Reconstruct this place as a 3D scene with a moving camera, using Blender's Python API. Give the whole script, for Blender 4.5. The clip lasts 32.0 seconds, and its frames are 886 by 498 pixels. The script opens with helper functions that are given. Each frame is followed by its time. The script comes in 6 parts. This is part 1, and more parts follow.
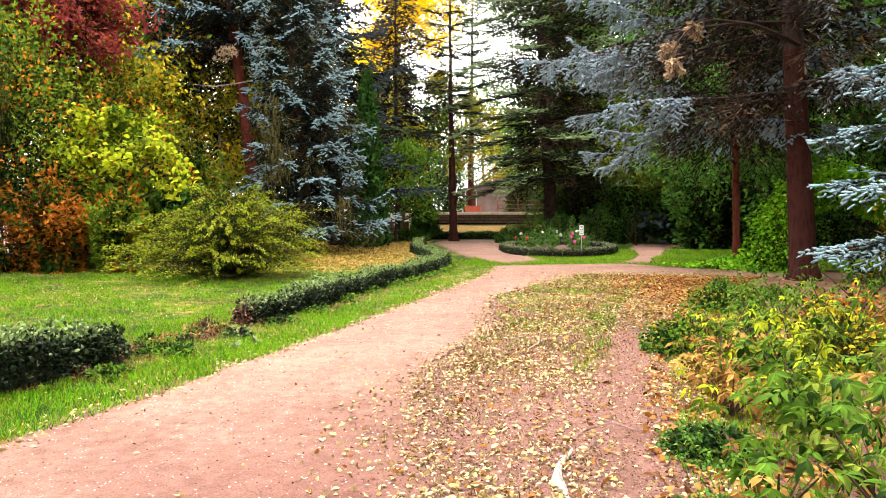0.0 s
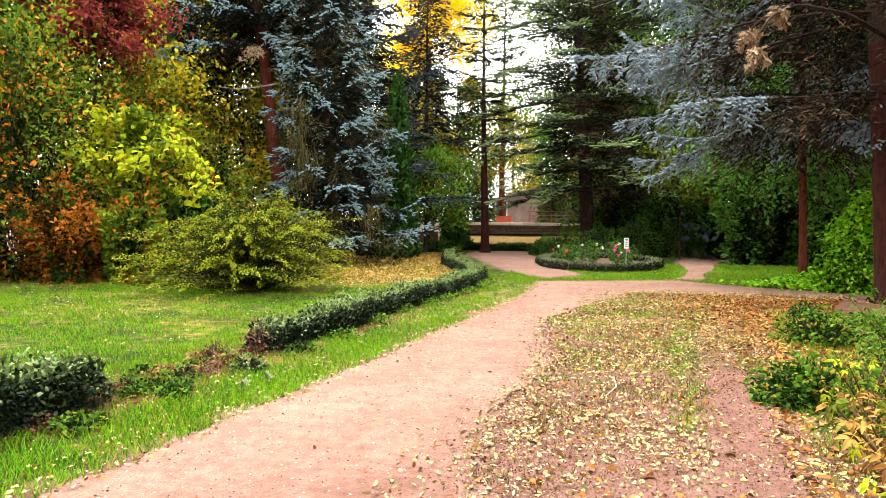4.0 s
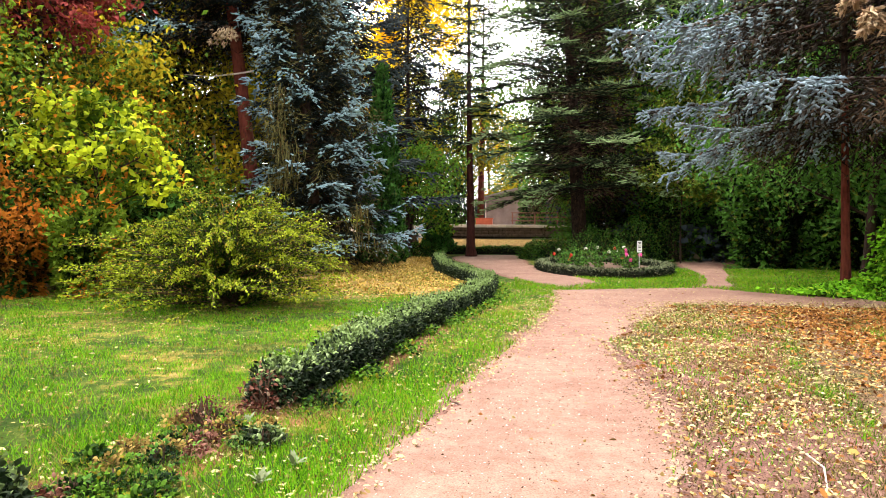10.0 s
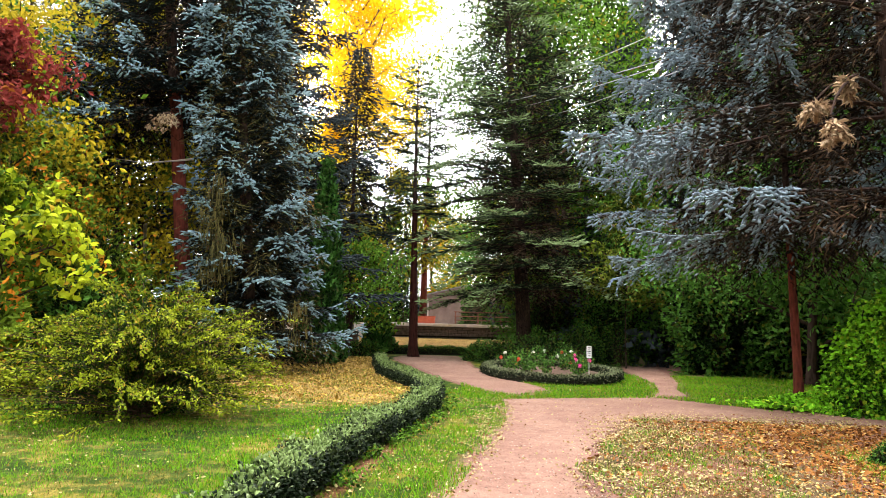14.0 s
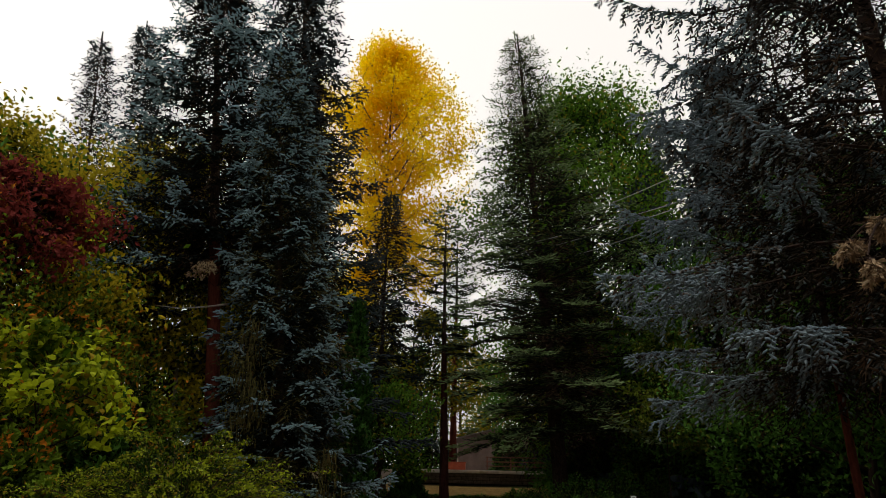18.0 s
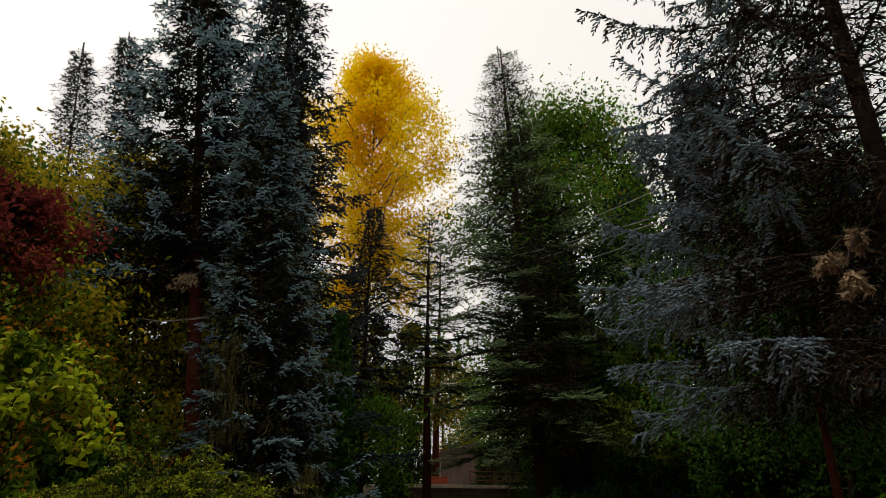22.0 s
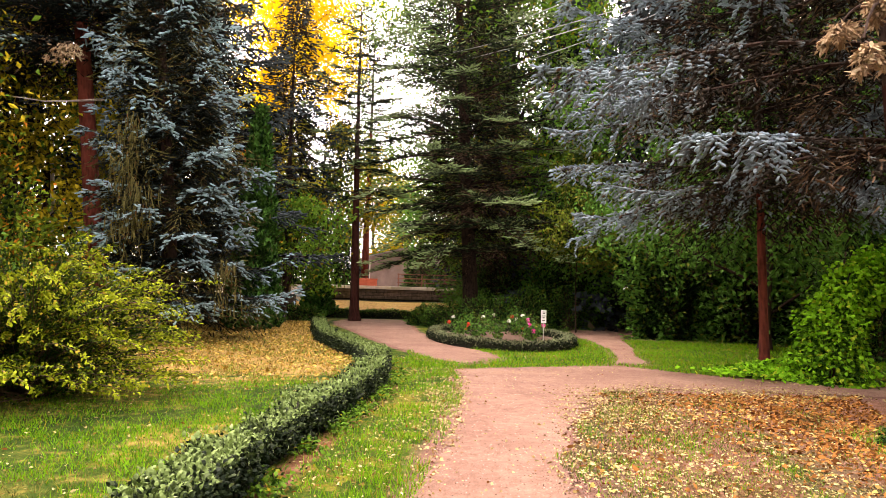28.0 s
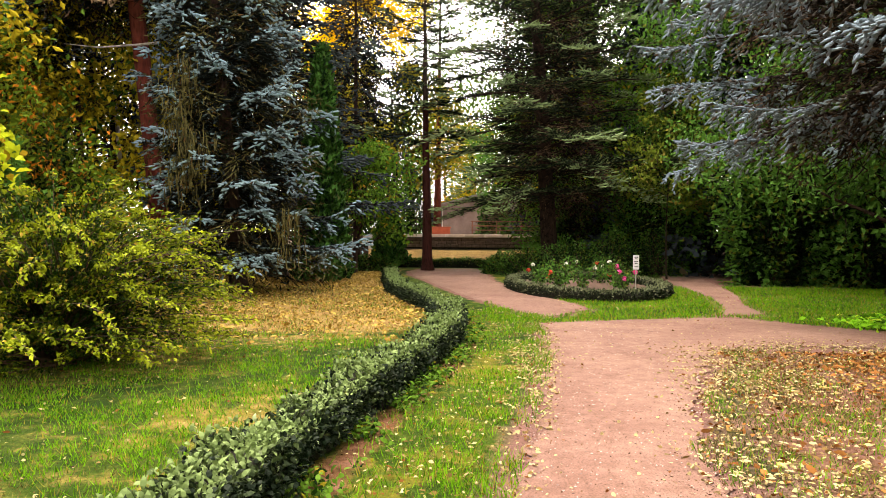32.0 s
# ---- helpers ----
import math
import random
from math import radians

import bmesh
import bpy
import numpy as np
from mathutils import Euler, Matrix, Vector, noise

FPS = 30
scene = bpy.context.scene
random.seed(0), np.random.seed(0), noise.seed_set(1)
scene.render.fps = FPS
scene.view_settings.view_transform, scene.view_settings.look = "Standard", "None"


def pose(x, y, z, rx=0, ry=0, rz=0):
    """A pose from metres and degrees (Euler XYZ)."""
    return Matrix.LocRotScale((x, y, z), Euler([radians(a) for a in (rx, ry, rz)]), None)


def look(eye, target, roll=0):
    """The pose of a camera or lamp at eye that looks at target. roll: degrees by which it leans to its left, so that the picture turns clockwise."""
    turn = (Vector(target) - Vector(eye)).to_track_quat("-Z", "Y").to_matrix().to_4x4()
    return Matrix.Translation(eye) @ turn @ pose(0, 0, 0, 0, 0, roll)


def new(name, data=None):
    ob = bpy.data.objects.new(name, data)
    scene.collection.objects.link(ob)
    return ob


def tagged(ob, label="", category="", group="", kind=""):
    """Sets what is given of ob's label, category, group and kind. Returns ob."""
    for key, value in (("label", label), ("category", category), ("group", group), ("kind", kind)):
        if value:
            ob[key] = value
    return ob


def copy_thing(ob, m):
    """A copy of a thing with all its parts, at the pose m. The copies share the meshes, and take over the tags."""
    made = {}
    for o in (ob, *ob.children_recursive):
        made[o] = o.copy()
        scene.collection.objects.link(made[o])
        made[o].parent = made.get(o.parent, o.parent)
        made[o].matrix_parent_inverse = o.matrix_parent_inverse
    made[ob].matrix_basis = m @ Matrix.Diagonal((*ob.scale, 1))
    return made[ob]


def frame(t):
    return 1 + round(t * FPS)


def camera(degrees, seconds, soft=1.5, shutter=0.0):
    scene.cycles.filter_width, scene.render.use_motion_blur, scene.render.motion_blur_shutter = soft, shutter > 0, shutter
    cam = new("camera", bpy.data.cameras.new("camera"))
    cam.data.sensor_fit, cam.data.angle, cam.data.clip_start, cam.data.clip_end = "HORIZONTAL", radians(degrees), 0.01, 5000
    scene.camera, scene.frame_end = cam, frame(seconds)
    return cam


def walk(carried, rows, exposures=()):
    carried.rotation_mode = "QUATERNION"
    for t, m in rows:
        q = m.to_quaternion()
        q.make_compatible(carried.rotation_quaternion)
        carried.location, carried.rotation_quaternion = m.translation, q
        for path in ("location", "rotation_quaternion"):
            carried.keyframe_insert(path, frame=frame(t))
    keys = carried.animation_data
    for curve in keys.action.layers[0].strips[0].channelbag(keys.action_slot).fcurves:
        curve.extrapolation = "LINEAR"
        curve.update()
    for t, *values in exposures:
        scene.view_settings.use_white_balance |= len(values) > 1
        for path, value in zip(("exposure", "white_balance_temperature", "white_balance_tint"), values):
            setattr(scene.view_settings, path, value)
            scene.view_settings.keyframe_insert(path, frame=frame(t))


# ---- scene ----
cam = camera(68.0, 32.0, 0.3)

PATH = [
    (0, (2.728, 2.091, 1.54), (2.504, 4.075, 1.435), -0.1),
    (0.5, (2.685, 2.256, 1.544), (2.409, 4.236, 1.481), 0.9),
    (1, (2.681, 2.43, 1.562), (2.453, 4.417, 1.544), 0.8),
    (1.5, (2.642, 2.582, 1.552), (2.418, 4.569, 1.483), 1.6),
    (2, (2.577, 2.752, 1.552), (2.385, 4.74, 1.458), 1.7),
    (2.5, (2.537, 2.958, 1.555), (2.405, 4.953, 1.498), 3.0),
    (3, (2.402, 3.195, 1.574), (2.298, 5.192, 1.541), 0.7),
    (3.5, (2.322, 3.341, 1.563), (2.103, 5.328, 1.494), -0.4),
    (4, (2.282, 3.488, 1.548), (1.98, 5.464, 1.473), 0.5),
    (4.5, (2.214, 3.75, 1.545), (1.914, 5.726, 1.475), 0.5),
    (6.5, (1.751, 4.45, 1.423), (1.37, 6.412, 1.339), -2.1),
    (7, (1.599, 4.605, 1.434), (1.211, 6.564, 1.336), -1.2),
    (7.5, (1.461, 4.799, 1.419), (1.026, 6.749, 1.32), 0.9),
    (8, (1.348, 4.976, 1.436), (1.025, 6.947, 1.332), 1.2),
    (8.5, (1.258, 5.09, 1.461), (1.002, 7.07, 1.336), -0.8),
    (9, (1.165, 5.232, 1.482), (0.861, 7.203, 1.331), 2.2),
    (9.5, (1.065, 5.376, 1.497), (0.832, 7.36, 1.407), 2.2),
    (10, (0.985, 5.497, 1.537), (0.789, 7.487, 1.47), 0.3),
    (10.5, (0.914, 5.639, 1.566), (0.694, 7.626, 1.507), -0.7),
    (11, (0.869, 5.782, 1.551), (0.572, 7.758, 1.484), 0.5),
    (11.5, (0.854, 5.949, 1.571), (0.53, 7.922, 1.53), 1.3),
    (12, (0.877, 6.026, 1.593), (0.588, 8.005, 1.652), 2.6),
    (12.5, (0.876, 6.12, 1.601), (0.601, 8.101, 1.638), 2.0),
    (13, (0.852, 6.214, 1.62), (0.681, 8.206, 1.661), 2.5),
    (13.5, (0.822, 6.293, 1.641), (0.74, 8.287, 1.776), 0.2),
    (14, (0.781, 6.368, 1.664), (0.761, 8.354, 1.892), 1.6),
    (14.5, (0.728, 6.388, 1.698), (0.751, 8.365, 1.997), 2.2),
    (16.5, (0.622, 6.322, 1.695), (0.548, 8.244, 2.24), 1.6),
    (17, (0.634, 6.328, 1.714), (0.539, 8.234, 2.313), 1.5),
    (17.5, (0.626, 6.322, 1.72), (0.542, 8.225, 2.329), 1.5),
    (18, (0.616, 6.299, 1.746), (0.511, 8.193, 2.381), 1.3),
    (18.5, (0.618, 6.295, 1.742), (0.504, 8.179, 2.405), 1.4),
    (19, (0.61, 6.293, 1.738), (0.517, 8.168, 2.428), 1.1),
    (19.5, (0.61, 6.278, 1.733), (0.516, 8.145, 2.444), 1.3),
    (20, (0.586, 6.251, 1.723), (0.484, 8.111, 2.45), 1.2),
    (20.5, (0.587, 6.245, 1.737), (0.499, 8.104, 2.47), 1.1),
    (21, (0.578, 6.238, 1.727), (0.491, 8.1, 2.451), 1.3),
    (21.5, (0.58, 6.251, 1.73), (0.503, 8.122, 2.434), 1.2),
    (22, (0.574, 6.307, 1.716), (0.522, 8.189, 2.391), 0.9),
    (22.5, (0.56, 6.35, 1.69), (0.543, 8.244, 2.331), 0.7),
    (23, (0.525, 6.439, 1.67), (0.487, 8.32, 2.348), 0.6),
    (23.5, (0.5, 6.569, 1.66), (0.502, 8.457, 2.32), 0.1),
    (24, (0.485, 6.652, 1.67), (0.419, 8.551, 2.293), -1.0),
    (24.5, (0.492, 6.77, 1.648), (0.422, 8.697, 2.178), 0.0),
    (25, (0.502, 6.974, 1.6), (0.462, 8.921, 2.054), 2.1),
    (25.5, (0.484, 7.187, 1.585), (0.535, 9.135, 2.036), 3.3),
    (27.5, (0.608, 7.847, 1.674), (0.701, 9.834, 1.882), 1.4),
    (28, (0.651, 8.022, 1.66), (0.813, 10.012, 1.781), 1.7),
    (28.5, (0.673, 8.231, 1.631), (0.902, 10.215, 1.737), 2.9),
    (29, (0.656, 8.444, 1.653), (0.869, 10.431, 1.721), 1.9),
    (29.5, (0.632, 8.601, 1.658), (0.829, 10.591, 1.656), 0.6),
    (30, (0.635, 8.807, 1.647), (0.788, 10.8, 1.577), 0.8),
    (30.5, (0.631, 9.01, 1.618), (0.686, 11.009, 1.597), 0.8),
    (31, (0.625, 9.21, 1.62), (0.581, 11.21, 1.601), 0.7),
    (31.5, (0.626, 9.407, 1.605), (0.549, 11.402, 1.503), 1.0),
    (32, (0.65, 9.639, 1.587), (0.593, 11.638, 1.548), 0.4),
]
EXPOSURE = [(0, 1.35, 7050, 15), (4.5, 1.32, 7050, 13), (14.4, 1.13, 6750, 13), (16.4, -1.4, 7100, 11), (22, -1.54, 7250, 12), (24, -1.55, 7300, 12), (25.2, -1.03, 8600, 17), (25.6, -0.78, 8500, 18), (27.5, 1.13, 7900, 26), (28.2, 1.2, 7700, 25), (29, 1.73, 7600, 20), (30, 1.56, 7900, 22), (31, 1.36, 7700, 20), (32, 1.04, 7600, 18)]
walk(cam, [(t, look(eye, target, roll)) for t, eye, target, roll in PATH], EXPOSURE)

# ---- light: an overcast autumn day ----
world = bpy.data.worlds.new("overcast_sky")
scene.world = world
world.use_nodes = True
wn, wl = world.node_tree.nodes, world.node_tree.links
sky = wn.new("ShaderNodeTexSky")
sky.sky_type = "NISHITA"
sky.sun_disc = False
sky.sun_elevation, sky.sun_rotation = radians(62), radians(300)
sky.air_density, sky.dust_density = 1.0, 4.0
grey = wn.new("ShaderNodeHueSaturation")
grey.inputs["Saturation"].default_value, grey.inputs["Value"].default_value = 0.2, 3.6
wl.new(sky.outputs["Color"], grey.inputs["Color"])
cloud = wn.new("ShaderNodeMix")
cloud.data_type = "RGBA"
cloud.inputs[0].default_value, cloud.inputs[7].default_value = 0.7, (19.5, 19.8, 20.2, 1)
wl.new(grey.outputs["Color"], cloud.inputs[6])
wl.new(cloud.outputs[2], wn["Background"].inputs["Color"])
wn["Background"].inputs["Strength"].default_value = 0.15
sun = new("sun", bpy.data.lights.new("sun", "SUN"))
sun.data.energy, sun.data.angle, sun.data.color = 1.5, radians(20), (1.0, 0.96, 0.9)
sun.matrix_world = look((30 * math.sin(radians(300)), 30 * math.cos(radians(300)), 30 * math.tan(radians(62))), (0, 0, 0))

# ---- materials ----


def mat(name, rough=0.8, spec=0.3):
    m = bpy.data.materials.new(name)
    m.use_nodes = True
    b = m.node_tree.nodes["Principled BSDF"]
    b.inputs["Roughness"].default_value = rough
    b.inputs["Specular IOR Level"].default_value = spec
    return m, m.node_tree.nodes, m.node_tree.links, b


def ramp(nodes, stops):
    r = nodes.new("ShaderNodeValToRGB")
    els = r.color_ramp.elements
    while len(els) < len(stops):
        els.new(0.5)
    for e, (p, c) in zip(els, stops):
        e.position, e.color = p, (*c, 1)
    return r


def noise_tex(nodes, links, scale, detail=4.0, rough=0.6, coords="Object"):
    tc = nodes.new("ShaderNodeTexCoord")
    n = nodes.new("ShaderNodeTexNoise")
    n.inputs["Scale"].default_value, n.inputs["Detail"].default_value, n.inputs["Roughness"].default_value = scale, detail, rough
    links.new(tc.outputs[coords], n.inputs["Vector"])
    return n


def mix(nodes, links, fac, a, b, how="MIX"):
    m = nodes.new("ShaderNodeMix")
    m.data_type, m.blend_type = "RGBA", how
    for sock, v in ((m.inputs[0], fac), (m.inputs[6], a), (m.inputs[7], b)):
        if isinstance(v, bpy.types.NodeSocket):
            links.new(v, sock)
        else:
            sock.default_value = v if isinstance(v, (int, float)) else (*v, 1)
    return m.outputs[2]


def bump(nodes, links, bsdf, height, strength, dist=0.02):
    b = nodes.new("ShaderNodeBump")
    b.inputs["Strength"].default_value, b.inputs["Distance"].default_value = strength, dist
    links.new(height, b.inputs["Height"])
    links.new(b.outputs["Normal"], bsdf.inputs["Normal"])


def foliage_mat(name, old, young, odd, rough=0.55, clear=0.25, odd_share=0.08, clump=0.7, vary=0.5, half=None, gloss=0.06, fuzzy=0.0, blotch=0.7):
    """Leaves or needles: from old to young colour by the tone, which also carries painted shade within crowns and
    hedges; an odd leaf in another colour, light shining through.
    """
    m, n, l, b = mat(name, min(1.0, rough + 0.15), gloss)
    at = n.new("ShaderNodeAttribute")
    at.attribute_name = "tone"
    geo = n.new("ShaderNodeNewGeometry")
    big = noise_tex(n, l, clump, 2.0)
    mth = n.new("ShaderNodeMath")
    mth.operation = "MULTIPLY_ADD"
    l.new(geo.outputs["Random Per Island"], mth.inputs[0])
    mth.inputs[1].default_value = vary
    l.new(at.outputs["Fac"], mth.inputs[2])
    add = n.new("ShaderNodeMath")
    add.operation = "MULTIPLY_ADD"
    l.new(big.outputs["Fac"], add.inputs[0])
    add.inputs[1].default_value = blotch
    l.new(mth.outputs[0], add.inputs[2])
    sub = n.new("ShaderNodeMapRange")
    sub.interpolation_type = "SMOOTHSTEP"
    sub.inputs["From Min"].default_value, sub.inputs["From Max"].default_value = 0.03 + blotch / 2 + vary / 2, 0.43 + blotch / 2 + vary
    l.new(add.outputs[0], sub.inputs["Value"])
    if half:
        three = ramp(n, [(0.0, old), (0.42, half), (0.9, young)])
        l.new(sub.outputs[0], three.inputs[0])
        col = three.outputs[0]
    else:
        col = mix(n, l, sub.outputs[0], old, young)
    pick = n.new("ShaderNodeMath")
    pick.operation = "LESS_THAN"
    l.new(geo.outputs["Random Per Island"], pick.inputs[0])
    pick.inputs[1].default_value = odd_share
    if odd_share >= 0.2:
        patchy = n.new("ShaderNodeMapRange")
        patchy.inputs["From Min"].default_value, patchy.inputs["From Max"].default_value = 0.5, 0.66
        patchy.inputs["To Min"].default_value, patchy.inputs["To Max"].default_value = 0.03, odd_share * 2.2
        l.new(noise_tex(n, l, 1.1, 2.0).outputs["Fac"], patchy.inputs["Value"])
        l.new(patchy.outputs[0], pick.inputs[1])
    col = mix(n, l, pick.outputs[0], col, odd)
    l.new(col, b.inputs["Base Color"])
    if fuzzy:
        bump(n, l, b, noise_tex(n, l, 85.0, 3.0, 0.7).outputs["Fac"], fuzzy, 0.02)
    if clear:
        t = n.new("ShaderNodeBsdfTranslucent")
        l.new(col, t.inputs["Color"])
        s = n.new("ShaderNodeMixShader")
        s.inputs[0].default_value = clear
        l.new(b.outputs[0], s.inputs[1])
        l.new(t.outputs[0], s.inputs[2])
        l.new(s.outputs[0], n["Material Output"].inputs["Surface"])
    return m


def bark_mat(name, dark, light, scale=6.0):
    m, n, l, b = mat(name, 0.9, 0.1)
    tc = n.new("ShaderNodeTexCoord")
    mp = n.new("ShaderNodeMapping")
    mp.inputs["Scale"].default_value = (1, 1, 0.22)
    l.new(tc.outputs["Object"], mp.inputs["Vector"])
    v = n.new("ShaderNodeTexVoronoi")
    v.inputs["Scale"].default_value = scale * 2.5
    l.new(mp.outputs[0], v.inputs["Vector"])
    g = noise_tex(n, l, scale * 0.5, 5.0)
    r = ramp(n, [(0.2, dark), (0.75, light)])
    mm = n.new("ShaderNodeMath")
    mm.operation = "MULTIPLY_ADD"
    l.new(v.outputs["Distance"], mm.inputs[0])
    mm.inputs[1].default_value = 0.6
    l.new(g.outputs["Fac"], mm.inputs[2])
    sb = n.new("ShaderNodeMath")
    sb.operation = "SUBTRACT"
    l.new(mm.outputs[0], sb.inputs[0])
    sb.inputs[1].default_value = 0.15
    l.new(sb.outputs[0], r.inputs[0])
    l.new(r.outputs[0], b.inputs["Base Color"])
    bump(n, l, b, mm.outputs[0], 0.9, 0.04)
    return m


def plain_mat(name, a, c, scale=8.0, rough=0.85, metal=0.0, relief=0.3):
    m, n, l, b = mat(name, rough, 0.3)
    t = noise_tex(n, l, scale, 6.0)
    r = ramp(n, [(0.3, a), (0.7, c)])
    l.new(t.outputs["Fac"], r.inputs[0])
    oi = n.new("ShaderNodeObjectInfo")
    shade = n.new("ShaderNodeMapRange")
    shade.inputs["To Min"].default_value, shade.inputs["To Max"].default_value = 0.82, 1.12
    l.new(oi.outputs["Random"], shade.inputs["Value"])
    hv = n.new("ShaderNodeHueSaturation")
    l.new(r.outputs[0], hv.inputs["Color"])
    l.new(shade.outputs[0], hv.inputs["Value"])
    l.new(hv.outputs[0], b.inputs["Base Color"])
    b.inputs["Metallic"].default_value = metal
    if relief:
        bump(n, l, b, t.outputs["Fac"], relief, 0.01)
    return m


M = {}
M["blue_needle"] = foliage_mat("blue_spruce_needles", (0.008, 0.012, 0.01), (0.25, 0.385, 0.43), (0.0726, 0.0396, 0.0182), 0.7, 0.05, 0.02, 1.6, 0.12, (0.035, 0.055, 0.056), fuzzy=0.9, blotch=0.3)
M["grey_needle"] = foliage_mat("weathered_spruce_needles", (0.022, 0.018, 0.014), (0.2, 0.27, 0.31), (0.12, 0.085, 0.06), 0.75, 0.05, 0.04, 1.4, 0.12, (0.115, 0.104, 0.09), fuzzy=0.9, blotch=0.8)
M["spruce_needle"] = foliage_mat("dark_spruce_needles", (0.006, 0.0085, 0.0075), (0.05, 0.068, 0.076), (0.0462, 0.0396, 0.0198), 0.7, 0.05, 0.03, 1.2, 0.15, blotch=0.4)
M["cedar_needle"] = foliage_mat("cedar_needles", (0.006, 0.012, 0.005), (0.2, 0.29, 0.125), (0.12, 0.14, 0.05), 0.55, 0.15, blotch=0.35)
# Brown twig colour, darkened to stand in for shade inside the crowns.
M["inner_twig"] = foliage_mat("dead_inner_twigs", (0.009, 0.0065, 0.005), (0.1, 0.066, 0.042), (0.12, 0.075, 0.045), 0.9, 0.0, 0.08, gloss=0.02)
M["olive_needle"] = foliage_mat("old_olive_needles", (0.014, 0.015, 0.006), (0.125, 0.115, 0.04), (0.1, 0.055, 0.02), 0.65, 0.15)
M["rust_needle"] = foliage_mat("dead_needles", (0.1, 0.055, 0.03), (0.36, 0.26, 0.16), (0.38, 0.3, 0.2), 0.8, 0.15)
M["thuja"] = foliage_mat("thuja_scales", (0.0059, 0.0257, 0.0059), (0.05, 0.15, 0.024), (0.0594, 0.0792, 0.0198), 0.5, 0.15)
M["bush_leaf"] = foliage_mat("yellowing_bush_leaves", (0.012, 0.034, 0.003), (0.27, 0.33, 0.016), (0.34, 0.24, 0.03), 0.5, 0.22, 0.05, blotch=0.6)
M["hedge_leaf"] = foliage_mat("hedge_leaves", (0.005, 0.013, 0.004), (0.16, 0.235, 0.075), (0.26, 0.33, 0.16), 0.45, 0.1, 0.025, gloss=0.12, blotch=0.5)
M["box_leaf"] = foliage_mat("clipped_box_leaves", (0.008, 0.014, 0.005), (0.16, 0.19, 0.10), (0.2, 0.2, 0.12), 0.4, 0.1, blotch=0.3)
M["red_twig_leaf"] = foliage_mat("reddened_leaves", (0.0792, 0.0231, 0.0145), (0.2244, 0.1056, 0.0792), (0.2376, 0.1716, 0.1188), 0.6, 0.25)
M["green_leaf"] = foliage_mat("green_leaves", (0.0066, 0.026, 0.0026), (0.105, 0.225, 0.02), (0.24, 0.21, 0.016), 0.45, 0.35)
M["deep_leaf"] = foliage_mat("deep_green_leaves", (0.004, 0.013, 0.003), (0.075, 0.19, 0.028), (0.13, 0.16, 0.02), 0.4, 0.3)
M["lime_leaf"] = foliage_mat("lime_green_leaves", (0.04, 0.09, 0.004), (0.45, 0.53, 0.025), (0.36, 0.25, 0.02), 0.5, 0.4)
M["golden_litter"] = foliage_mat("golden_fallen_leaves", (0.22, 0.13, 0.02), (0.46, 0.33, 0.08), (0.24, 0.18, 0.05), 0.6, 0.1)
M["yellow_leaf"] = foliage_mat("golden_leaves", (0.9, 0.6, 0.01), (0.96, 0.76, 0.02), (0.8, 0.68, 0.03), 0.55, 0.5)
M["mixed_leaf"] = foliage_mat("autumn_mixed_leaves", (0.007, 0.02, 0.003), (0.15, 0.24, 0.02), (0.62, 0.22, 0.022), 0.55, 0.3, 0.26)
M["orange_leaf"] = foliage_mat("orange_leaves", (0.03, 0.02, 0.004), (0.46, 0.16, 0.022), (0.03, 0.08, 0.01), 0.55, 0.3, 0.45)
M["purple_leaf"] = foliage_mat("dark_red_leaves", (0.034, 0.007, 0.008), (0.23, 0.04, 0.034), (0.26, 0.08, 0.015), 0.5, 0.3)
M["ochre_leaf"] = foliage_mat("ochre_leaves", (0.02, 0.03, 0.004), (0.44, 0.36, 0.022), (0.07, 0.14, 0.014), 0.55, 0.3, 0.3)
M["vine_leaf"] = foliage_mat("vine_leaves", (0.014, 0.06, 0.004), (0.22, 0.56, 0.025), (0.4, 0.55, 0.04), 0.42, 0.4)
M["bank_leaf"] = foliage_mat("bank_shrub_leaves", (0.0132, 0.0363, 0.004), (0.1386, 0.1914, 0.0198), (0.2376, 0.2046, 0.0396), 0.5, 0.25, 0.12)
M["tan_leaf"] = foliage_mat("withered_tan_leaves", (0.13, 0.055, 0.013), (0.4, 0.24, 0.06), (0.2, 0.17, 0.03), 0.6, 0.25, 0.15)
M["grass"] = foliage_mat("grass_blades", (0.035, 0.12, 0.004), (0.155, 0.38, 0.012), (0.3, 0.26, 0.03), 0.5, 0.35, 0.1)
M["dry_grass"] = foliage_mat("dry_grass_blades", (0.13, 0.085, 0.022), (0.34, 0.23, 0.07), (0.12, 0.14, 0.02), 0.6, 0.3, 0.2)
M["straw"] = foliage_mat("withered_grass_blades", (0.05, 0.055, 0.012), (0.19, 0.16, 0.05), (0.06, 0.09, 0.012), 0.6, 0.2, 0.2)
M["litter"] = foliage_mat("fallen_leaves", (0.16, 0.1, 0.03), (0.45, 0.38, 0.18), (0.16, 0.06, 0.016), 0.6, 0.1, 0.1, 0.4)
M["brown_litter"] = foliage_mat("brown_fallen_leaves", (0.08, 0.028, 0.007), (0.3, 0.13, 0.035), (0.42, 0.29, 0.09), 0.65, 0.1, 0.2, 0.4)
M["fragment"] = foliage_mat("crumbled_leaves", (0.033, 0.0145, 0.0079), (0.132, 0.0726, 0.0396), (0.33, 0.264, 0.1848), 0.8, 0.0, 0.1)
M["pink_petal"] = foliage_mat("pink_petals", (0.6, 0.03, 0.2), (0.85, 0.12, 0.42), (0.8, 0.2, 0.4), 0.5, 0.3)
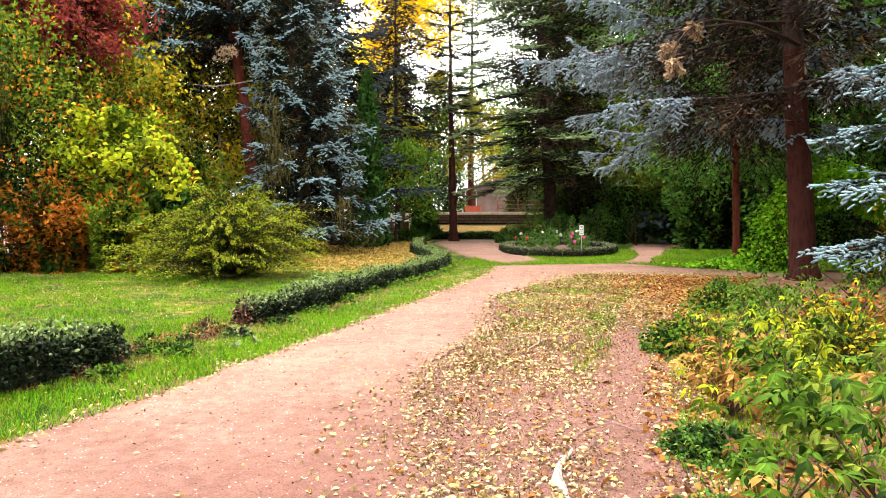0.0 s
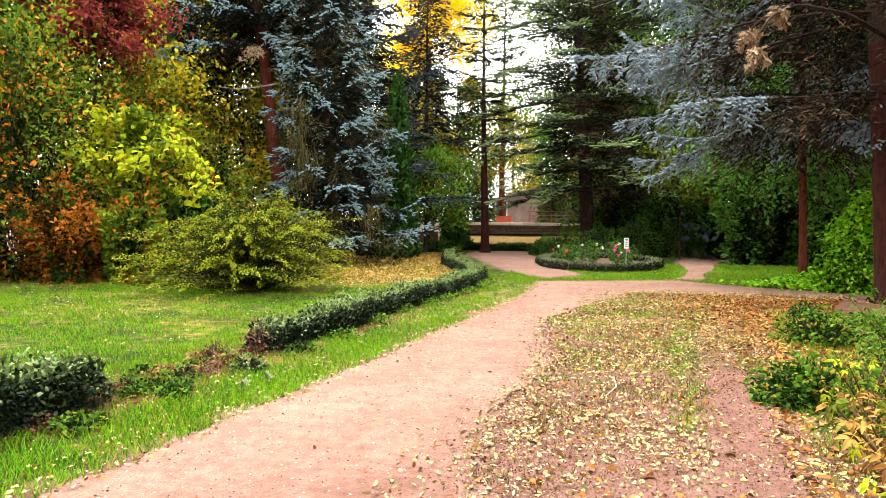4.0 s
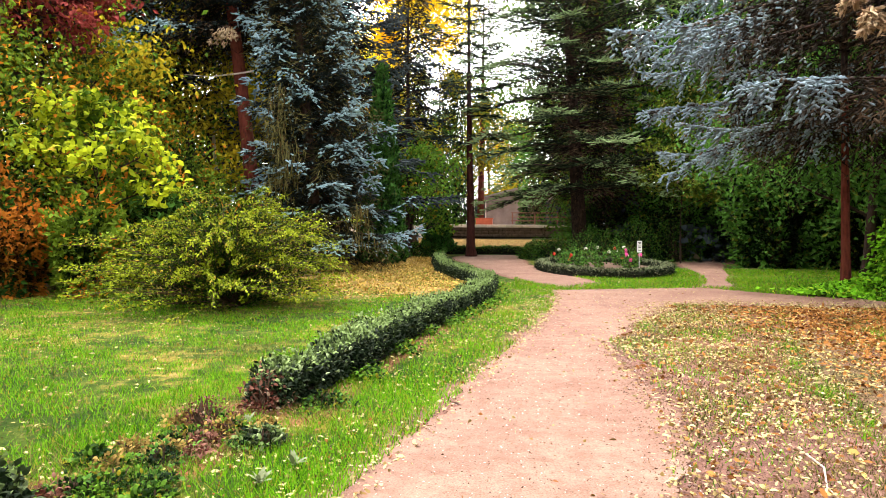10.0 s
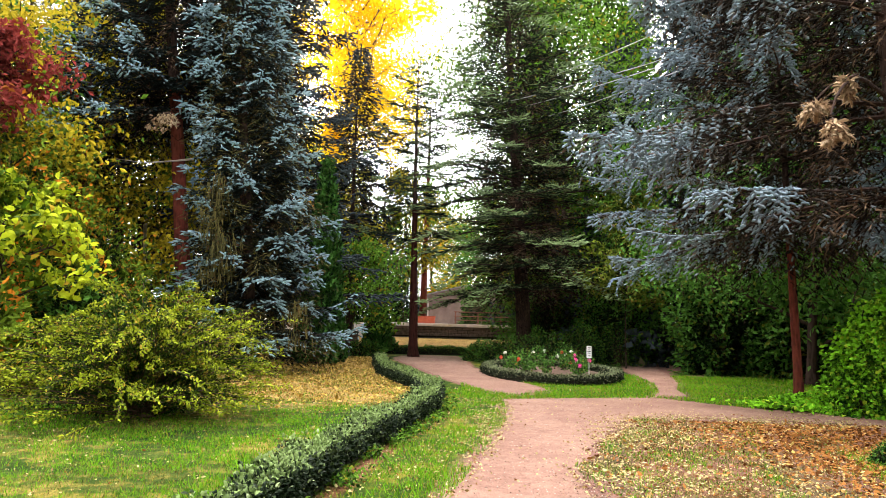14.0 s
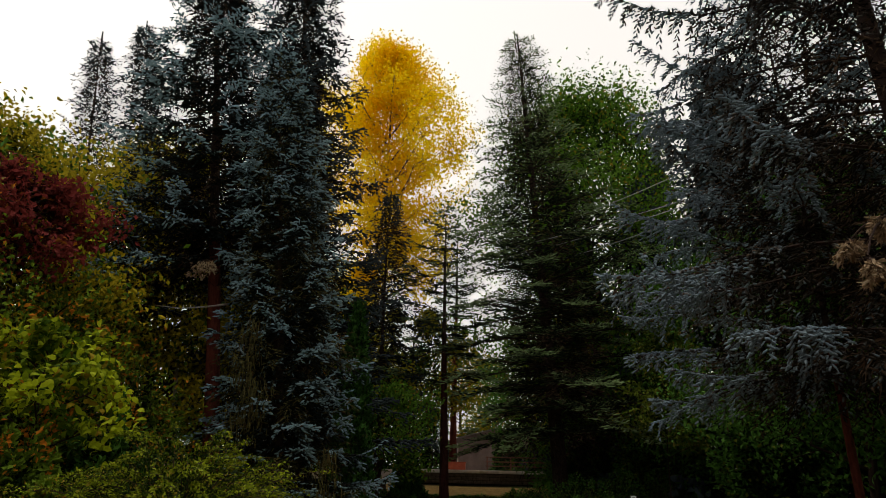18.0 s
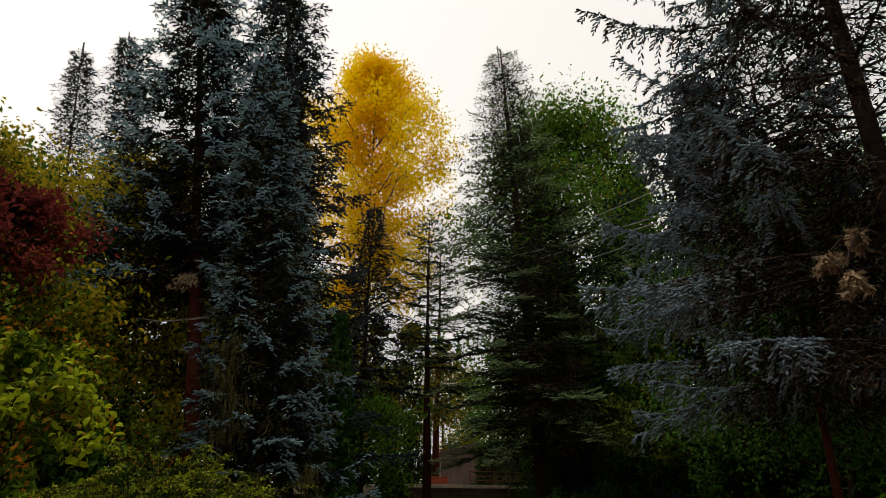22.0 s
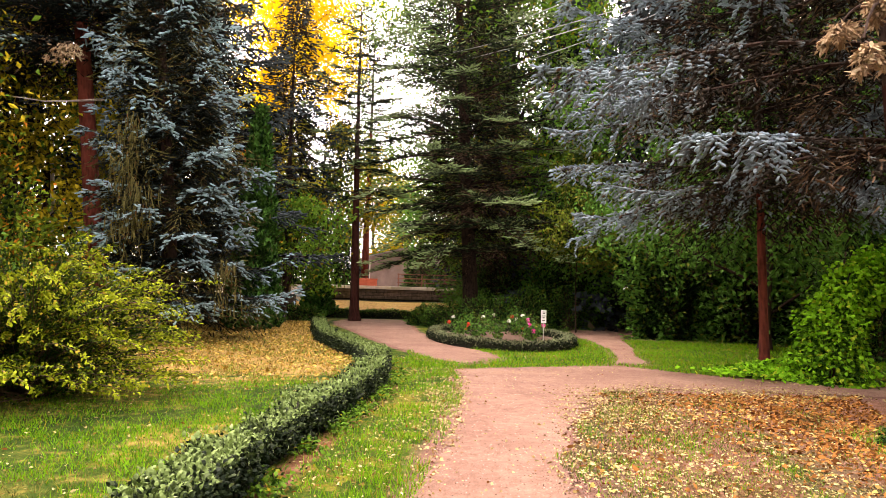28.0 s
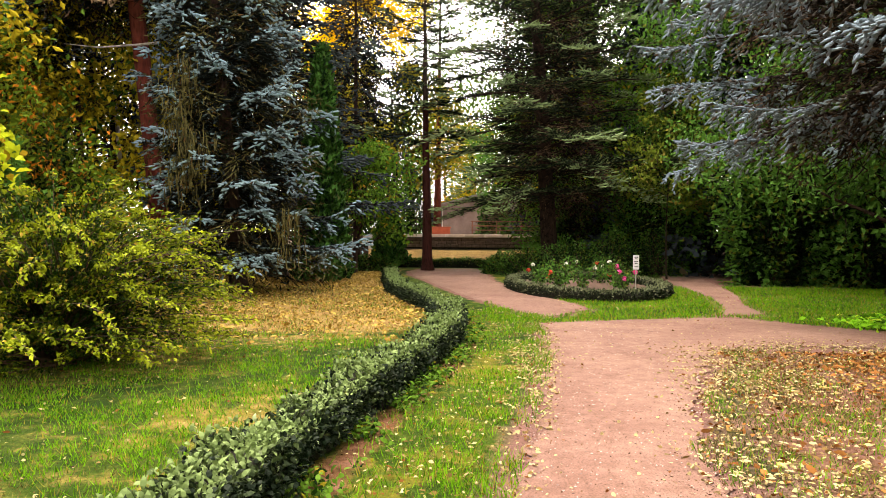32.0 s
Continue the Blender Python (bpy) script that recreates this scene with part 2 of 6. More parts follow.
M["red_petal"] = foliage_mat("red_petals", (0.5, 0.02, 0.02), (0.75, 0.08, 0.05), (0.7, 0.2, 0.1), 0.5, 0.3)
M["white_petal"] = foliage_mat("white_petals", (0.6, 0.55, 0.5), (0.8, 0.78, 0.75), (0.7, 0.6, 0.5), 0.5, 0.3)
M["red_bark"] = bark_mat("reddish_spruce_bark", (0.028, 0.006, 0.004), (0.12, 0.028, 0.018))
M["brown_bark"] = bark_mat("brown_spruce_bark", (0.011, 0.0038, 0.003), (0.042, 0.013, 0.0095))
M["dark_bark"] = bark_mat("dark_bark", (0.0079, 0.0046, 0.0033), (0.0396, 0.0238, 0.0185))
M["grey_bark"] = bark_mat("grey_bark", (0.0396, 0.033, 0.0264), (0.132, 0.1122, 0.0924))
M["pale_wood"] = bark_mat("bleached_wood", (0.2, 0.165, 0.13), (0.42, 0.37, 0.31), 14.0)
M["root"] = plain_mat("trodden_root", (0.1, 0.052, 0.043), (0.2, 0.12, 0.105), 14)
M["pebble"] = foliage_mat("pebbles", (0.05, 0.03, 0.025), (0.5, 0.42, 0.38), (0.08, 0.05, 0.045), 0.8, 0.0, 0.15, 3.0, 0.9, blotch=0.3)
M["twig"] = plain_mat("twigs", (0.025, 0.014, 0.009), (0.09, 0.05, 0.03), 20)
M["stone"] = plain_mat("grey_brown_stone", (0.066, 0.0462, 0.0363), (0.1716, 0.1254, 0.1023), 5)
M["cap"] = plain_mat("pale_cap_stone", (0.5, 0.44, 0.40), (0.72, 0.66, 0.61), 4)
M["plaster"] = plain_mat("pink_plaster", (0.19, 0.13, 0.12), (0.33, 0.25, 0.235), 1.2)
M["roof"] = plain_mat("grey_roof_tile", (0.1848, 0.1584, 0.1518), (0.33, 0.297, 0.2838), 6)
M["rail"] = plain_mat("red_brown_rail_paint", (0.1584, 0.0594, 0.0429), (0.2772, 0.1122, 0.0792), 12, 0.6)
M["orange_paint"] = plain_mat("orange_red_paint", (0.33, 0.0594, 0.0264), (0.462, 0.1056, 0.0528), 5, 0.6)
M["door_paint"] = plain_mat("dark_door_paint", (0.02, 0.03, 0.035), (0.05, 0.06, 0.065), 6, 0.5)
M["sign"] = plain_mat("white_sign_board", (0.72, 0.72, 0.72), (0.82, 0.82, 0.82), 20, 0.5, 0, 0)
M["ink"] = plain_mat("black_print", (0.02, 0.02, 0.02), (0.05, 0.05, 0.05), 20, 0.6, 0, 0)
M["steel"] = plain_mat("galvanised_steel", (0.4, 0.4, 0.4), (0.6, 0.6, 0.6), 30, 0.4, 0.9, 0)
M["cable"] = plain_mat("grey_cable", (0.297, 0.297, 0.3102), (0.396, 0.396, 0.4092), 30, 0.5, 0.2, 0)
M["soil"] = plain_mat("bed_soil", (0.066, 0.0363, 0.0231), (0.1452, 0.0858, 0.0594), 9)
# Near black: the shade inside the hedges put into the colour.
M["core"] = plain_mat("shade_dark_filling", (0.006, 0.005, 0.003), (0.02, 0.017, 0.009), 14, 0.95, 0, 1.0)


def dirt_mat():
    m, n, l, b = mat("pink_packed_dirt", 0.9, 0.2)
    big = noise_tex(n, l, 0.9, 4)
    mid = noise_tex(n, l, 7.0, 8, 0.7)
    fine = noise_tex(n, l, 90.0, 6, 0.7)
    base = ramp(n, [(0.3, (0.163, 0.089, 0.067)), (0.7, (0.243, 0.151, 0.116))])
    l.new(big.outputs["Fac"], base.inputs[0])
    md = ramp(n, [(0.3, (0.72, 0.66, 0.62)), (0.62, (1.05, 1.05, 1.05))])
    l.new(mid.outputs["Fac"], md.inputs[0])
    fr = ramp(n, [(0.36, (0.48, 0.43, 0.41)), (0.48, (1.0, 1.0, 1.0)), (0.66, (1.4, 1.38, 1.36))])
    l.new(fine.outputs["Fac"], fr.inputs[0])
    c = mix(n, l, 1.0, base.outputs[0], md.outputs[0], "MULTIPLY")
    c = mix(n, l, 0.8, c, fr.outputs[0], "MULTIPLY")
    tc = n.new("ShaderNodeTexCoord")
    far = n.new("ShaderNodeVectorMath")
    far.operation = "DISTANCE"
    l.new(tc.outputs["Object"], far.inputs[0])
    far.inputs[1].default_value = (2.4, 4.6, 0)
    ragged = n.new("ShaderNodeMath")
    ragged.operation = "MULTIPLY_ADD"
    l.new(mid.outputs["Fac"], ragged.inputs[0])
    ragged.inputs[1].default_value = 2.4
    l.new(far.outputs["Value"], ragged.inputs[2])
    # Darker, redder dirt around (2.4, 4.6), fading out with a ragged edge.
    red_patch = n.new("ShaderNodeMapRange")
    red_patch.interpolation_type = "SMOOTHSTEP"
    red_patch.inputs["From Min"].default_value, red_patch.inputs["From Max"].default_value = 2.4, 5.4
    red_patch.inputs["To Min"].default_value, red_patch.inputs["To Max"].default_value = 0.8, 0.0
    l.new(ragged.outputs[0], red_patch.inputs["Value"])
    c = mix(n, l, red_patch.outputs[0], c, (0.6, 0.46, 0.47), "MULTIPLY")
    l.new(c, b.inputs["Base Color"])
    bump(n, l, b, fine.outputs["Fac"], 0.5, 0.01)
    return m


def ground_mat():
    """Turf with bare earth and leaf mould; the attributes say what grows where."""
    m, n, l, b = mat("turf_and_earth", 0.95, 0.1)
    big = noise_tex(n, l, 0.45, 5, 0.65)
    mid = noise_tex(n, l, 3.5, 6, 0.7)
    fine = noise_tex(n, l, 45.0, 6, 0.75)
    green = ramp(n, [(0.3, (0.014, 0.036, 0.003)), (0.52, (0.04, 0.075, 0.005)), (0.72, (0.17, 0.15, 0.018))])
    patch = n.new("ShaderNodeMath")
    patch.operation = "MULTIPLY_ADD"
    l.new(big.outputs["Fac"], patch.inputs[0])
    patch.inputs[1].default_value = 1.3
    shift = n.new("ShaderNodeMath")
    shift.operation = "SUBTRACT"
    l.new(mid.outputs["Fac"], shift.inputs[0])
    shift.inputs[1].default_value = 0.65
    l.new(shift.outputs[0], patch.inputs[2])
    l.new(patch.outputs[0], green.inputs[0])
    yellow = ramp(n, [(0.3, (0.2, 0.12, 0.035)), (0.7, (0.36, 0.24, 0.085))])
    l.new(mid.outputs["Fac"], yellow.inputs[0])
    earth = ramp(n, [(0.3, (0.15, 0.075, 0.058)), (0.7, (0.23, 0.128, 0.105))])
    l.new(mid.outputs["Fac"], earth.inputs[0])
    mould = ramp(n, [(0.3, (0.085, 0.036, 0.016)), (0.7, (0.22, 0.105, 0.045))])
    l.new(mid.outputs["Fac"], mould.inputs[0])
    col = green.outputs[0]
    for name, src in (("dry", yellow), ("mould", mould), ("bare", earth)):
        at = n.new("ShaderNodeAttribute")
        at.attribute_name = name
        a = n.new("ShaderNodeMath")
        a.operation = "MULTIPLY_ADD"
        l.new(big.outputs["Fac"], a.inputs[0])
        a.inputs[1].default_value = 0.5
        l.new(at.outputs["Fac"], a.inputs[2])
        a2 = n.new("ShaderNodeMath")
        a2.operation = "MULTIPLY_ADD"
        l.new(mid.outputs["Fac"], a2.inputs[0])
        a2.inputs[1].default_value = 0.7
        l.new(a.outputs[0], a2.inputs[2])
        sm = n.new("ShaderNodeMapRange")
        sm.interpolation_type = "SMOOTHSTEP"
        sm.inputs["From Min"].default_value, sm.inputs["From Max"].default_value = 0.95, 1.3
        l.new(a2.outputs[0], sm.inputs["Value"])
        col = mix(n, l, sm.outputs[0], col, src.outputs[0])
    fr = ramp(n, [(0.3, (0.45, 0.42, 0.4)), (0.52, (1.0, 1.0, 1.0)), (0.7, (1.35, 1.3, 1.25))])
    l.new(fine.outputs["Fac"], fr.inputs[0])
    col = mix(n, l, 0.9, col, fr.outputs[0], "MULTIPLY")
    l.new(col, b.inputs["Base Color"])
    bump(n, l, b, fine.outputs["Fac"], 0.8, 0.03)
    return m


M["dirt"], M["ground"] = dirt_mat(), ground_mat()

# ---- mesh helpers ----
UP = np.array([0.0, 0.0, 1.0])


class Geo:
    """Collects triangles, with a tone for each corner point and a material slot for each face."""

    def __init__(self):
        self.v, self.f, self.t, self.m, self.n = [], [], [], [], 0

    def add(self, v, f, tone=0.5, slot=0):
        v, f = np.asarray(v, np.float32).reshape(-1, 3), np.asarray(f, np.int32).reshape(-1, 3)
        self.v.append(v)
        self.f.append(f + self.n)
        self.t.append(np.broadcast_to(np.asarray(tone, np.float32), (len(v),)))
        self.m.append(np.full(len(f), slot, np.int32))
        self.n += len(v)
        return self

    def mesh(self, name, *mats, smooth=False):
        v, f, t, s = np.concatenate(self.v), np.concatenate(self.f), np.concatenate(self.t), np.concatenate(self.m)
        me = bpy.data.meshes.new(name)
        me.vertices.add(len(v))
        me.vertices.foreach_set("co", v.ravel())
        me.loops.add(3 * len(f))
        me.loops.foreach_set("vertex_index", f.ravel())
        me.polygons.add(len(f))
        me.polygons.foreach_set("loop_start", np.arange(0, 3 * len(f), 3, dtype=np.int32))
        me.polygons.foreach_set("material_index", s)
        me.polygons.foreach_set("use_smooth", np.full(len(f), smooth))
        at = me.attributes.new("tone", "FLOAT", "POINT")
        at.data.foreach_set("value", np.ascontiguousarray(t, dtype=np.float32))
        for m in mats:
            me.materials.append(M[m])
        me.update(calc_edges=True)
        me.validate()
        return me


def thing(name, label, category, at=(0, 0, 0), group="", kind=""):
    ob = new(name)
    ob.location = at
    ob.empty_display_size = 0.2
    return tagged(ob, label, category, group, kind)


def part(name, geo, mats, parent, label="", smooth=False, kind=""):
    """One mesh object under a thing or a part; geo is a Geo or a ready mesh."""
    me = geo.mesh(name, *((mats,) if isinstance(mats, str) else mats), smooth=smooth) if isinstance(geo, Geo) else geo
    ob = new(name, me)
    ob.parent = parent
    return tagged(ob, label, kind=kind)


def solo(name, geo, mats, label, category, at=(0, 0, 0), group="", kind="", smooth=False):
    ob = new(name, geo.mesh(name, *((mats,) if isinstance(mats, str) else mats), smooth=smooth))
    ob.location = at
    return tagged(ob, label, category, group, kind)


def unit(a):
    return a / np.maximum(np.linalg.norm(a, axis=-1, keepdims=True), 1e-9)


def frames(d):
    """Two directions square to each row of d and to each other."""
    ref = np.where(np.abs(d[..., 2:3]) > 0.9, np.array([1.0, 0, 0]), UP)
    u = unit(np.cross(d, ref))
    return u, np.cross(u, d)


def tube(pts, radii, n=6, cap=True):
    """A tapered tube along points, as corners and triangles."""
    pts, radii = np.asarray(pts, float), np.asarray(radii, float)
    d = unit(np.gradient(pts, axis=0))
    u, w = frames(d)
    a = np.linspace(0, 2 * np.pi, n, endpoint=False)
    ring = pts[:, None] + radii[:, None, None] * (np.cos(a)[None, :, None] * u[:, None] + np.sin(a)[None, :, None] * w[:, None])
    v = ring.reshape(-1, 3)
    k = len(pts)
    i, j = np.meshgrid(np.arange(k - 1), np.arange(n), indexing="ij")
    a0, a1 = i * n + j, i * n + (j + 1) % n
    f = np.concatenate([np.stack([a0, a1, a1 + n], -1).reshape(-1, 3), np.stack([a0, a1 + n, a0 + n], -1).reshape(-1, 3)])
    if cap:
        v = np.concatenate([v, pts[:1], pts[-1:]])
        jj = np.arange(n)
        f = np.concatenate([f, np.stack([(jj + 1) % n, jj, jj * 0 + k * n], -1), np.stack([(k - 1) * n + jj, (k - 1) * n + (jj + 1) % n, jj * 0 + k * n + 1], -1)])
    return v, f


def box(x0, y0, z0, x1, y1, z1, bevel=0.0):
    """A box with its upright and level edges cut off by bevel, in triangles."""
    bm = bmesh.new()
    bmesh.ops.create_cube(bm, size=1.0, matrix=Matrix.Translation(((x0 + x1) / 2, (y0 + y1) / 2, (z0 + z1) / 2)) @ Matrix.Diagonal((x1 - x0, y1 - y0, z1 - z0, 1)))
    if bevel:
        bmesh.ops.bevel(bm, geom=bm.edges[:], offset=bevel, segments=1, affect="EDGES")
    bmesh.ops.triangulate(bm, faces=bm.faces[:])
    bm.verts.index_update()
    v, f = np.array([q.co for q in bm.verts]), np.array([[q.index for q in g.verts] for g in bm.faces])
    bm.free()
    return v, f


def leaves(rng, p, d, length, width, fold=0.25, plain=False):
    """A leaf at each point p, pointing along d: oval with six corners, folded along its midrib; plain ones have four."""
    n = len(p)
    d = unit(d)
    side = unit(np.cross(d, unit(rng.normal(size=(n, 3)) * 0.7 + UP)))
    nor = np.cross(side, d)
    length, width = np.broadcast_to(length, n)[:, None], np.broadcast_to(width, n)[:, None]
    if plain:
        mid = p + d * length * 0.45
        v = np.stack([p, mid + side * width / 2 + nor * fold * width, p + d * length, mid - side * width / 2 + nor * fold * width], 1).reshape(-1, 3)
        b = 4 * np.arange(n)[:, None]
        return v, np.concatenate([b + [0, 1, 2], b + [0, 2, 3]])
    rows = [p]
    for k, w in ((0.28, 0.44), (0.66, 0.42)):
        mid = p + d * length * k + nor * width * 0.06
        rows += [mid + side * width * w + nor * fold * width * w * 2, mid - side * width * w + nor * fold * width * w * 2]
    rows.append(p + d * length - nor * width * 0.12)
    b = 6 * np.arange(n)[:, None]
    return np.stack(rows, 1).reshape(-1, 3), np.concatenate([b + [0, 2, 1], b + [1, 2, 4], b + [1, 4, 3], b + [3, 4, 5]])


def needles(rng, p, d, length, spread, k=6, thin=0.16):
    """A shoot set round with k narrow needle tufts at each point p, pointing along d."""
    n = len(p)
    d = unit(d)
    u, w = frames(d)
    P, D = np.repeat(p, k, 0), np.repeat(d, k, 0)
    L = np.repeat(np.broadcast_to(length, n), k)[:, None]
    R = np.repeat(np.broadcast_to(spread, n), k)[:, None]
    a = rng.uniform(0, 2 * np.pi, n * k)[:, None]
    r = np.cos(a) * np.repeat(u, k, 0) + np.sin(a) * np.repeat(w, k, 0)
    s = rng.uniform(0, 0.75, (n * k, 1))
    c = P + D * L * s
    tip = c + D * L * 0.42 + r * R * rng.uniform(0.5, 1.1, (n * k, 1))
    q = np.cross(D, r) * L * thin
    v = np.stack([c + q - r * R * 0.12, c - q - r * R * 0.12, tip], 1).reshape(-1, 3)
    return v, np.arange(3 * n * k).reshape(-1, 3)


def curve(points, count):
    """A smooth line through points, as count points at even steps."""
    p = np.asarray(points, float)
    t = np.r_[0, np.cumsum(np.linalg.norm(np.diff(p, axis=0), axis=1))]
    q = np.linspace(0, t[-1], count)
    out = np.stack([np.interp(q, t, c) for c in p.T], 1)
    for _ in range(max(1, count // (2 * len(p)))):
        out[1:-1] = (out[:-2] + 2 * out[1:-1] + out[2:]) / 4
    return out


def inside(poly, x, y):
    """Whether points lie in a polygon."""
    hit = np.zeros(np.shape(x), bool)
    for (x0, y0), (x1, y1) in zip(poly, np.roll(poly, -1, 0)):
        cross = ((y0 > y) != (y1 > y)) & (x < (x1 - x0) * (y - y0) / (y1 - y0 + 1e-12) + x0)
        hit ^= cross
    return hit


def away(line, x, y):
    """The distance of points from a line of points."""
    best = np.full(np.shape(x), 1e9)
    for (x0, y0), (x1, y1) in zip(line[:-1], line[1:]):
        dx, dy = x1 - x0, y1 - y0
        t = np.clip(((x - x0) * dx + (y - y0) * dy) / (dx * dx + dy * dy + 1e-12), 0, 1)
        best = np.minimum(best, np.hypot(x - x0 - t * dx, y - y0 - t * dy))
    return best


def wobble(x, y, s, seed=0.0):
    """Smooth noise between about -1 and 1."""
    return (np.sin(x * s + 1.7 * np.sin(y * s * 0.7 + seed) + seed) + np.sin(y * s * 1.3 + 2.1 * np.sin(x * s * 0.6 + 2 * seed) + 3 * seed) + np.sin((x + y) * s * 2.1 + seed * 5) * 0.5) / 2.5

# ---- the plan: paths, hedge lines, beds ----
MAIN = np.array([(-3.2, -6), (-2.0, 1), (-1.3, 4), (-0.7, 6.04), (-0.31, 7.5), (0.05, 9.2), (0.4, 10.8), (0.95, 13.6), (1.4, 15.9), (1.85, 18.4), (2.0, 20), (2.0, 21.6),
                 (3.0, 22.0), (4.5, 22.4), (6.0, 22.9), (6.9, 21.9), (8, 20.9), (10, 20.3), (14, 19.9), (24, 19.5), (24, 17.5), (14, 18.0), (10, 18.6), (7.5, 19.2), (5.5, 19.4),
                 (4.2, 18.9), (3.5, 17.2), (2.9, 16), (2.4, 14.5), (2.35, 12.9), (2.35, 10.8), (2.0, 9), (1.9, 7.7), (2.3, 5.6), (2.7, 3), (2.9, 0), (3, -6)])
UPPER = np.array([(2.45, 22.75), (1.77, 23.3), (1.4, 25), (0.91, 26.5), (0.2, 29.5), (-0.6, 33), (-1.4, 36.5), (-1.7, 39), (-1.2, 41.5), (1.2, 42), (1.7, 40), (1.7, 36), (1.75, 33), (2.2, 30), (2.7, 27.5), (3.4, 25), (3.5, 24.0)])
RIGHT = np.array([(6.0, 23.2), (6.6, 24.6), (7.2, 27), (7.6, 30), (8.0, 33), (9, 37), (11, 40), (12.5, 39), (10.3, 36.5), (9.6, 34), (8.9, 30.5), (8.1, 27.5), (7.3, 25.3), (6.9, 23.3)])
TRACK = np.array([(3.2, -2), (3.45, 5.6), (3.6, 7.6), (4.1, 10.2), (4.5, 12.6), (5.1, 14.7), (6.0, 17), (7.0, 19.0)])
HEDGE = np.array([(-1.0, 10.7), (-0.74, 12.2), (-0.57, 14), (-0.28, 15.6), (0.12, 17.4), (0.4, 19.2), (0.52, 21.0), (0.22, 23.0), (-0.4, 25.0), (-1.15, 27.6), (-1.65, 31), (-2.0, 34)])
STUB = np.array([(-3.6, 3.0), (-2.45, 5.4), (-1.88, 7.0), (-1.47, 8.5)])
GAP = np.array([(-1.55, 8.3), (-1.45, 9.2), (-1.2, 10.0), (-1.0, 10.7)])
BED_MID, BED_A, BED_B = (4.4, 30.0), 2.15, 4.05


def smooth(x, a, b):
    t = np.clip((x - a) / (b - a), 0, 1)
    return t * t * (3 - 2 * t)


def rough_edge(poly, step=0.12, amount=0.08):
    """The polygon with its edges rounded and frayed."""
    p = np.concatenate([poly, poly[:1]])
    n = int(np.linalg.norm(np.diff(p, axis=0), axis=1).sum() / step)
    q = curve(p, n)[:-1]
    d = unit(np.roll(q, -1, 0) - np.roll(q, 1, 0))
    nor = np.stack([-d[:, 1], d[:, 0]], 1)
    k = amount * (wobble(q[:, 0], q[:, 1], 1.3, 1.0) + 0.6 * wobble(q[:, 0], q[:, 1], 7.0, 2.0) + 0.5 * wobble(q[:, 0], q[:, 1], 19.0, 3.0))
    return q + nor * k[:, None]


EDGES = {"path_main": rough_edge(MAIN, 0.10, 0.11), "path_upper": rough_edge(UPPER, 0.15, 0.07), "path_right": rough_edge(RIGHT, 0.15, 0.07)}


def path_gap(x, y):
    """How far a place lies from the nearest path; negative on it."""
    best = np.full(np.shape(x), 1e9)
    for q in (MAIN, UPPER, RIGHT):
        d = away(np.concatenate([q, q[:1]]), x, y)
        best = np.minimum(best, np.where(inside(q, x, y), -d, d))
    return best


def side_of(line, x, y):
    """How far x lies to the right of a line that runs away along y."""
    return x - np.interp(y, line[:, 1], line[:, 0])


BANK = np.array([(3.3, -4), (3.35, 4.5), (3.9, 7.8), (5.15, 12.3), (6.4, 16.5), (7.4, 18.6), (8, 19.2)])


def rise(x, y):
    """The height of the ground."""
    return 0.8 * smooth(y, 43.4, 49.5) * smooth(x, -16, -10)


# ---- ground and paths ----
def grid_axis(lo, a, b, hi, fine):
    return np.concatenate([-np.geomspace(-lo + a, 0.8, 22) + a, np.arange(a, b, fine), np.geomspace(0.8, hi - b, 22) + b])


gx, gy = grid_axis(-900, -10, 13, 900, 0.17), grid_axis(-900, 2, 40, 900, 0.17)
X, Y = np.meshgrid(gx, gy, indexing="ij")
gap = path_gap(X, Y)
Z = rise(X, Y) + 0.02 * wobble(X, Y, 0.9, 4.0) * smooth(gap, 0.1, 0.8) - 0.006 * (gap < 0.15)
nx, ny = X.shape
ii, jj = np.meshgrid(np.arange(nx - 1), np.arange(ny - 1), indexing="ij")
c0 = (ii * ny + jj).ravel()
faces = np.concatenate([np.stack([c0, c0 + ny, c0 + ny + 1], 1), np.stack([c0, c0 + ny + 1, c0 + 1], 1)])
ground = solo("ground", Geo().add(np.stack([X, Y, Z], -1).reshape(-1, 3), faces), "ground", "green lawn with bare earth and fallen leaves", "ground", kind="structure", smooth=True)
left = side_of(HEDGE, X, Y)
right_of_path = side_of(np.array([(2.7, -6), (2.3, 5.6), (1.9, 7.7), (2.35, 11), (2.4, 14.5), (3.5, 17.2), (4.2, 18.9)]), X, Y)
dry = 0.95 * smooth(Y, 42.6, 43.6) * (Y < 51) + smooth(Y, 18.5, 22.5) * smooth(-left, -0.3, 0.6) * smooth(-X, -0.5, 0.8) * (Y < 40) * 0.75 + 0.2 * (left < 0) + 0.2 * smooth(-left, -1.6, -0.2) * (left < 1.6) * (Y < 20)
litter_zone = smooth(right_of_path, 0.0, 0.5) * (Y < 19.2) * (X < 13) * (gap > 0)
mould = litter_zone * (0.15 + 0.6 * smooth(X, 3.6, 6.5) * smooth(Y, 9, 13)) + 0.4 * smooth(X, 4.5, 8) * (Y < 12)
# Strip beside the hedge where the ground turns darker and browner.
foot = np.exp(-((away(HEDGE + np.array([0.36, 0.0]), X, Y) / 0.22) ** 2))
mould += 0.5 * litter_zone * smooth(gap, 0.15, 0.6) * smooth(away(TRACK, X, Y), 0.3, 0.6)
mould += 0.75 * foot + 0.7 * np.exp(-((away(np.concatenate([STUB, HEDGE[:1]]), X, Y) / 0.42) ** 2)) + 0.3 * np.exp(-((away(GAP, X, Y) / 0.75) ** 2))
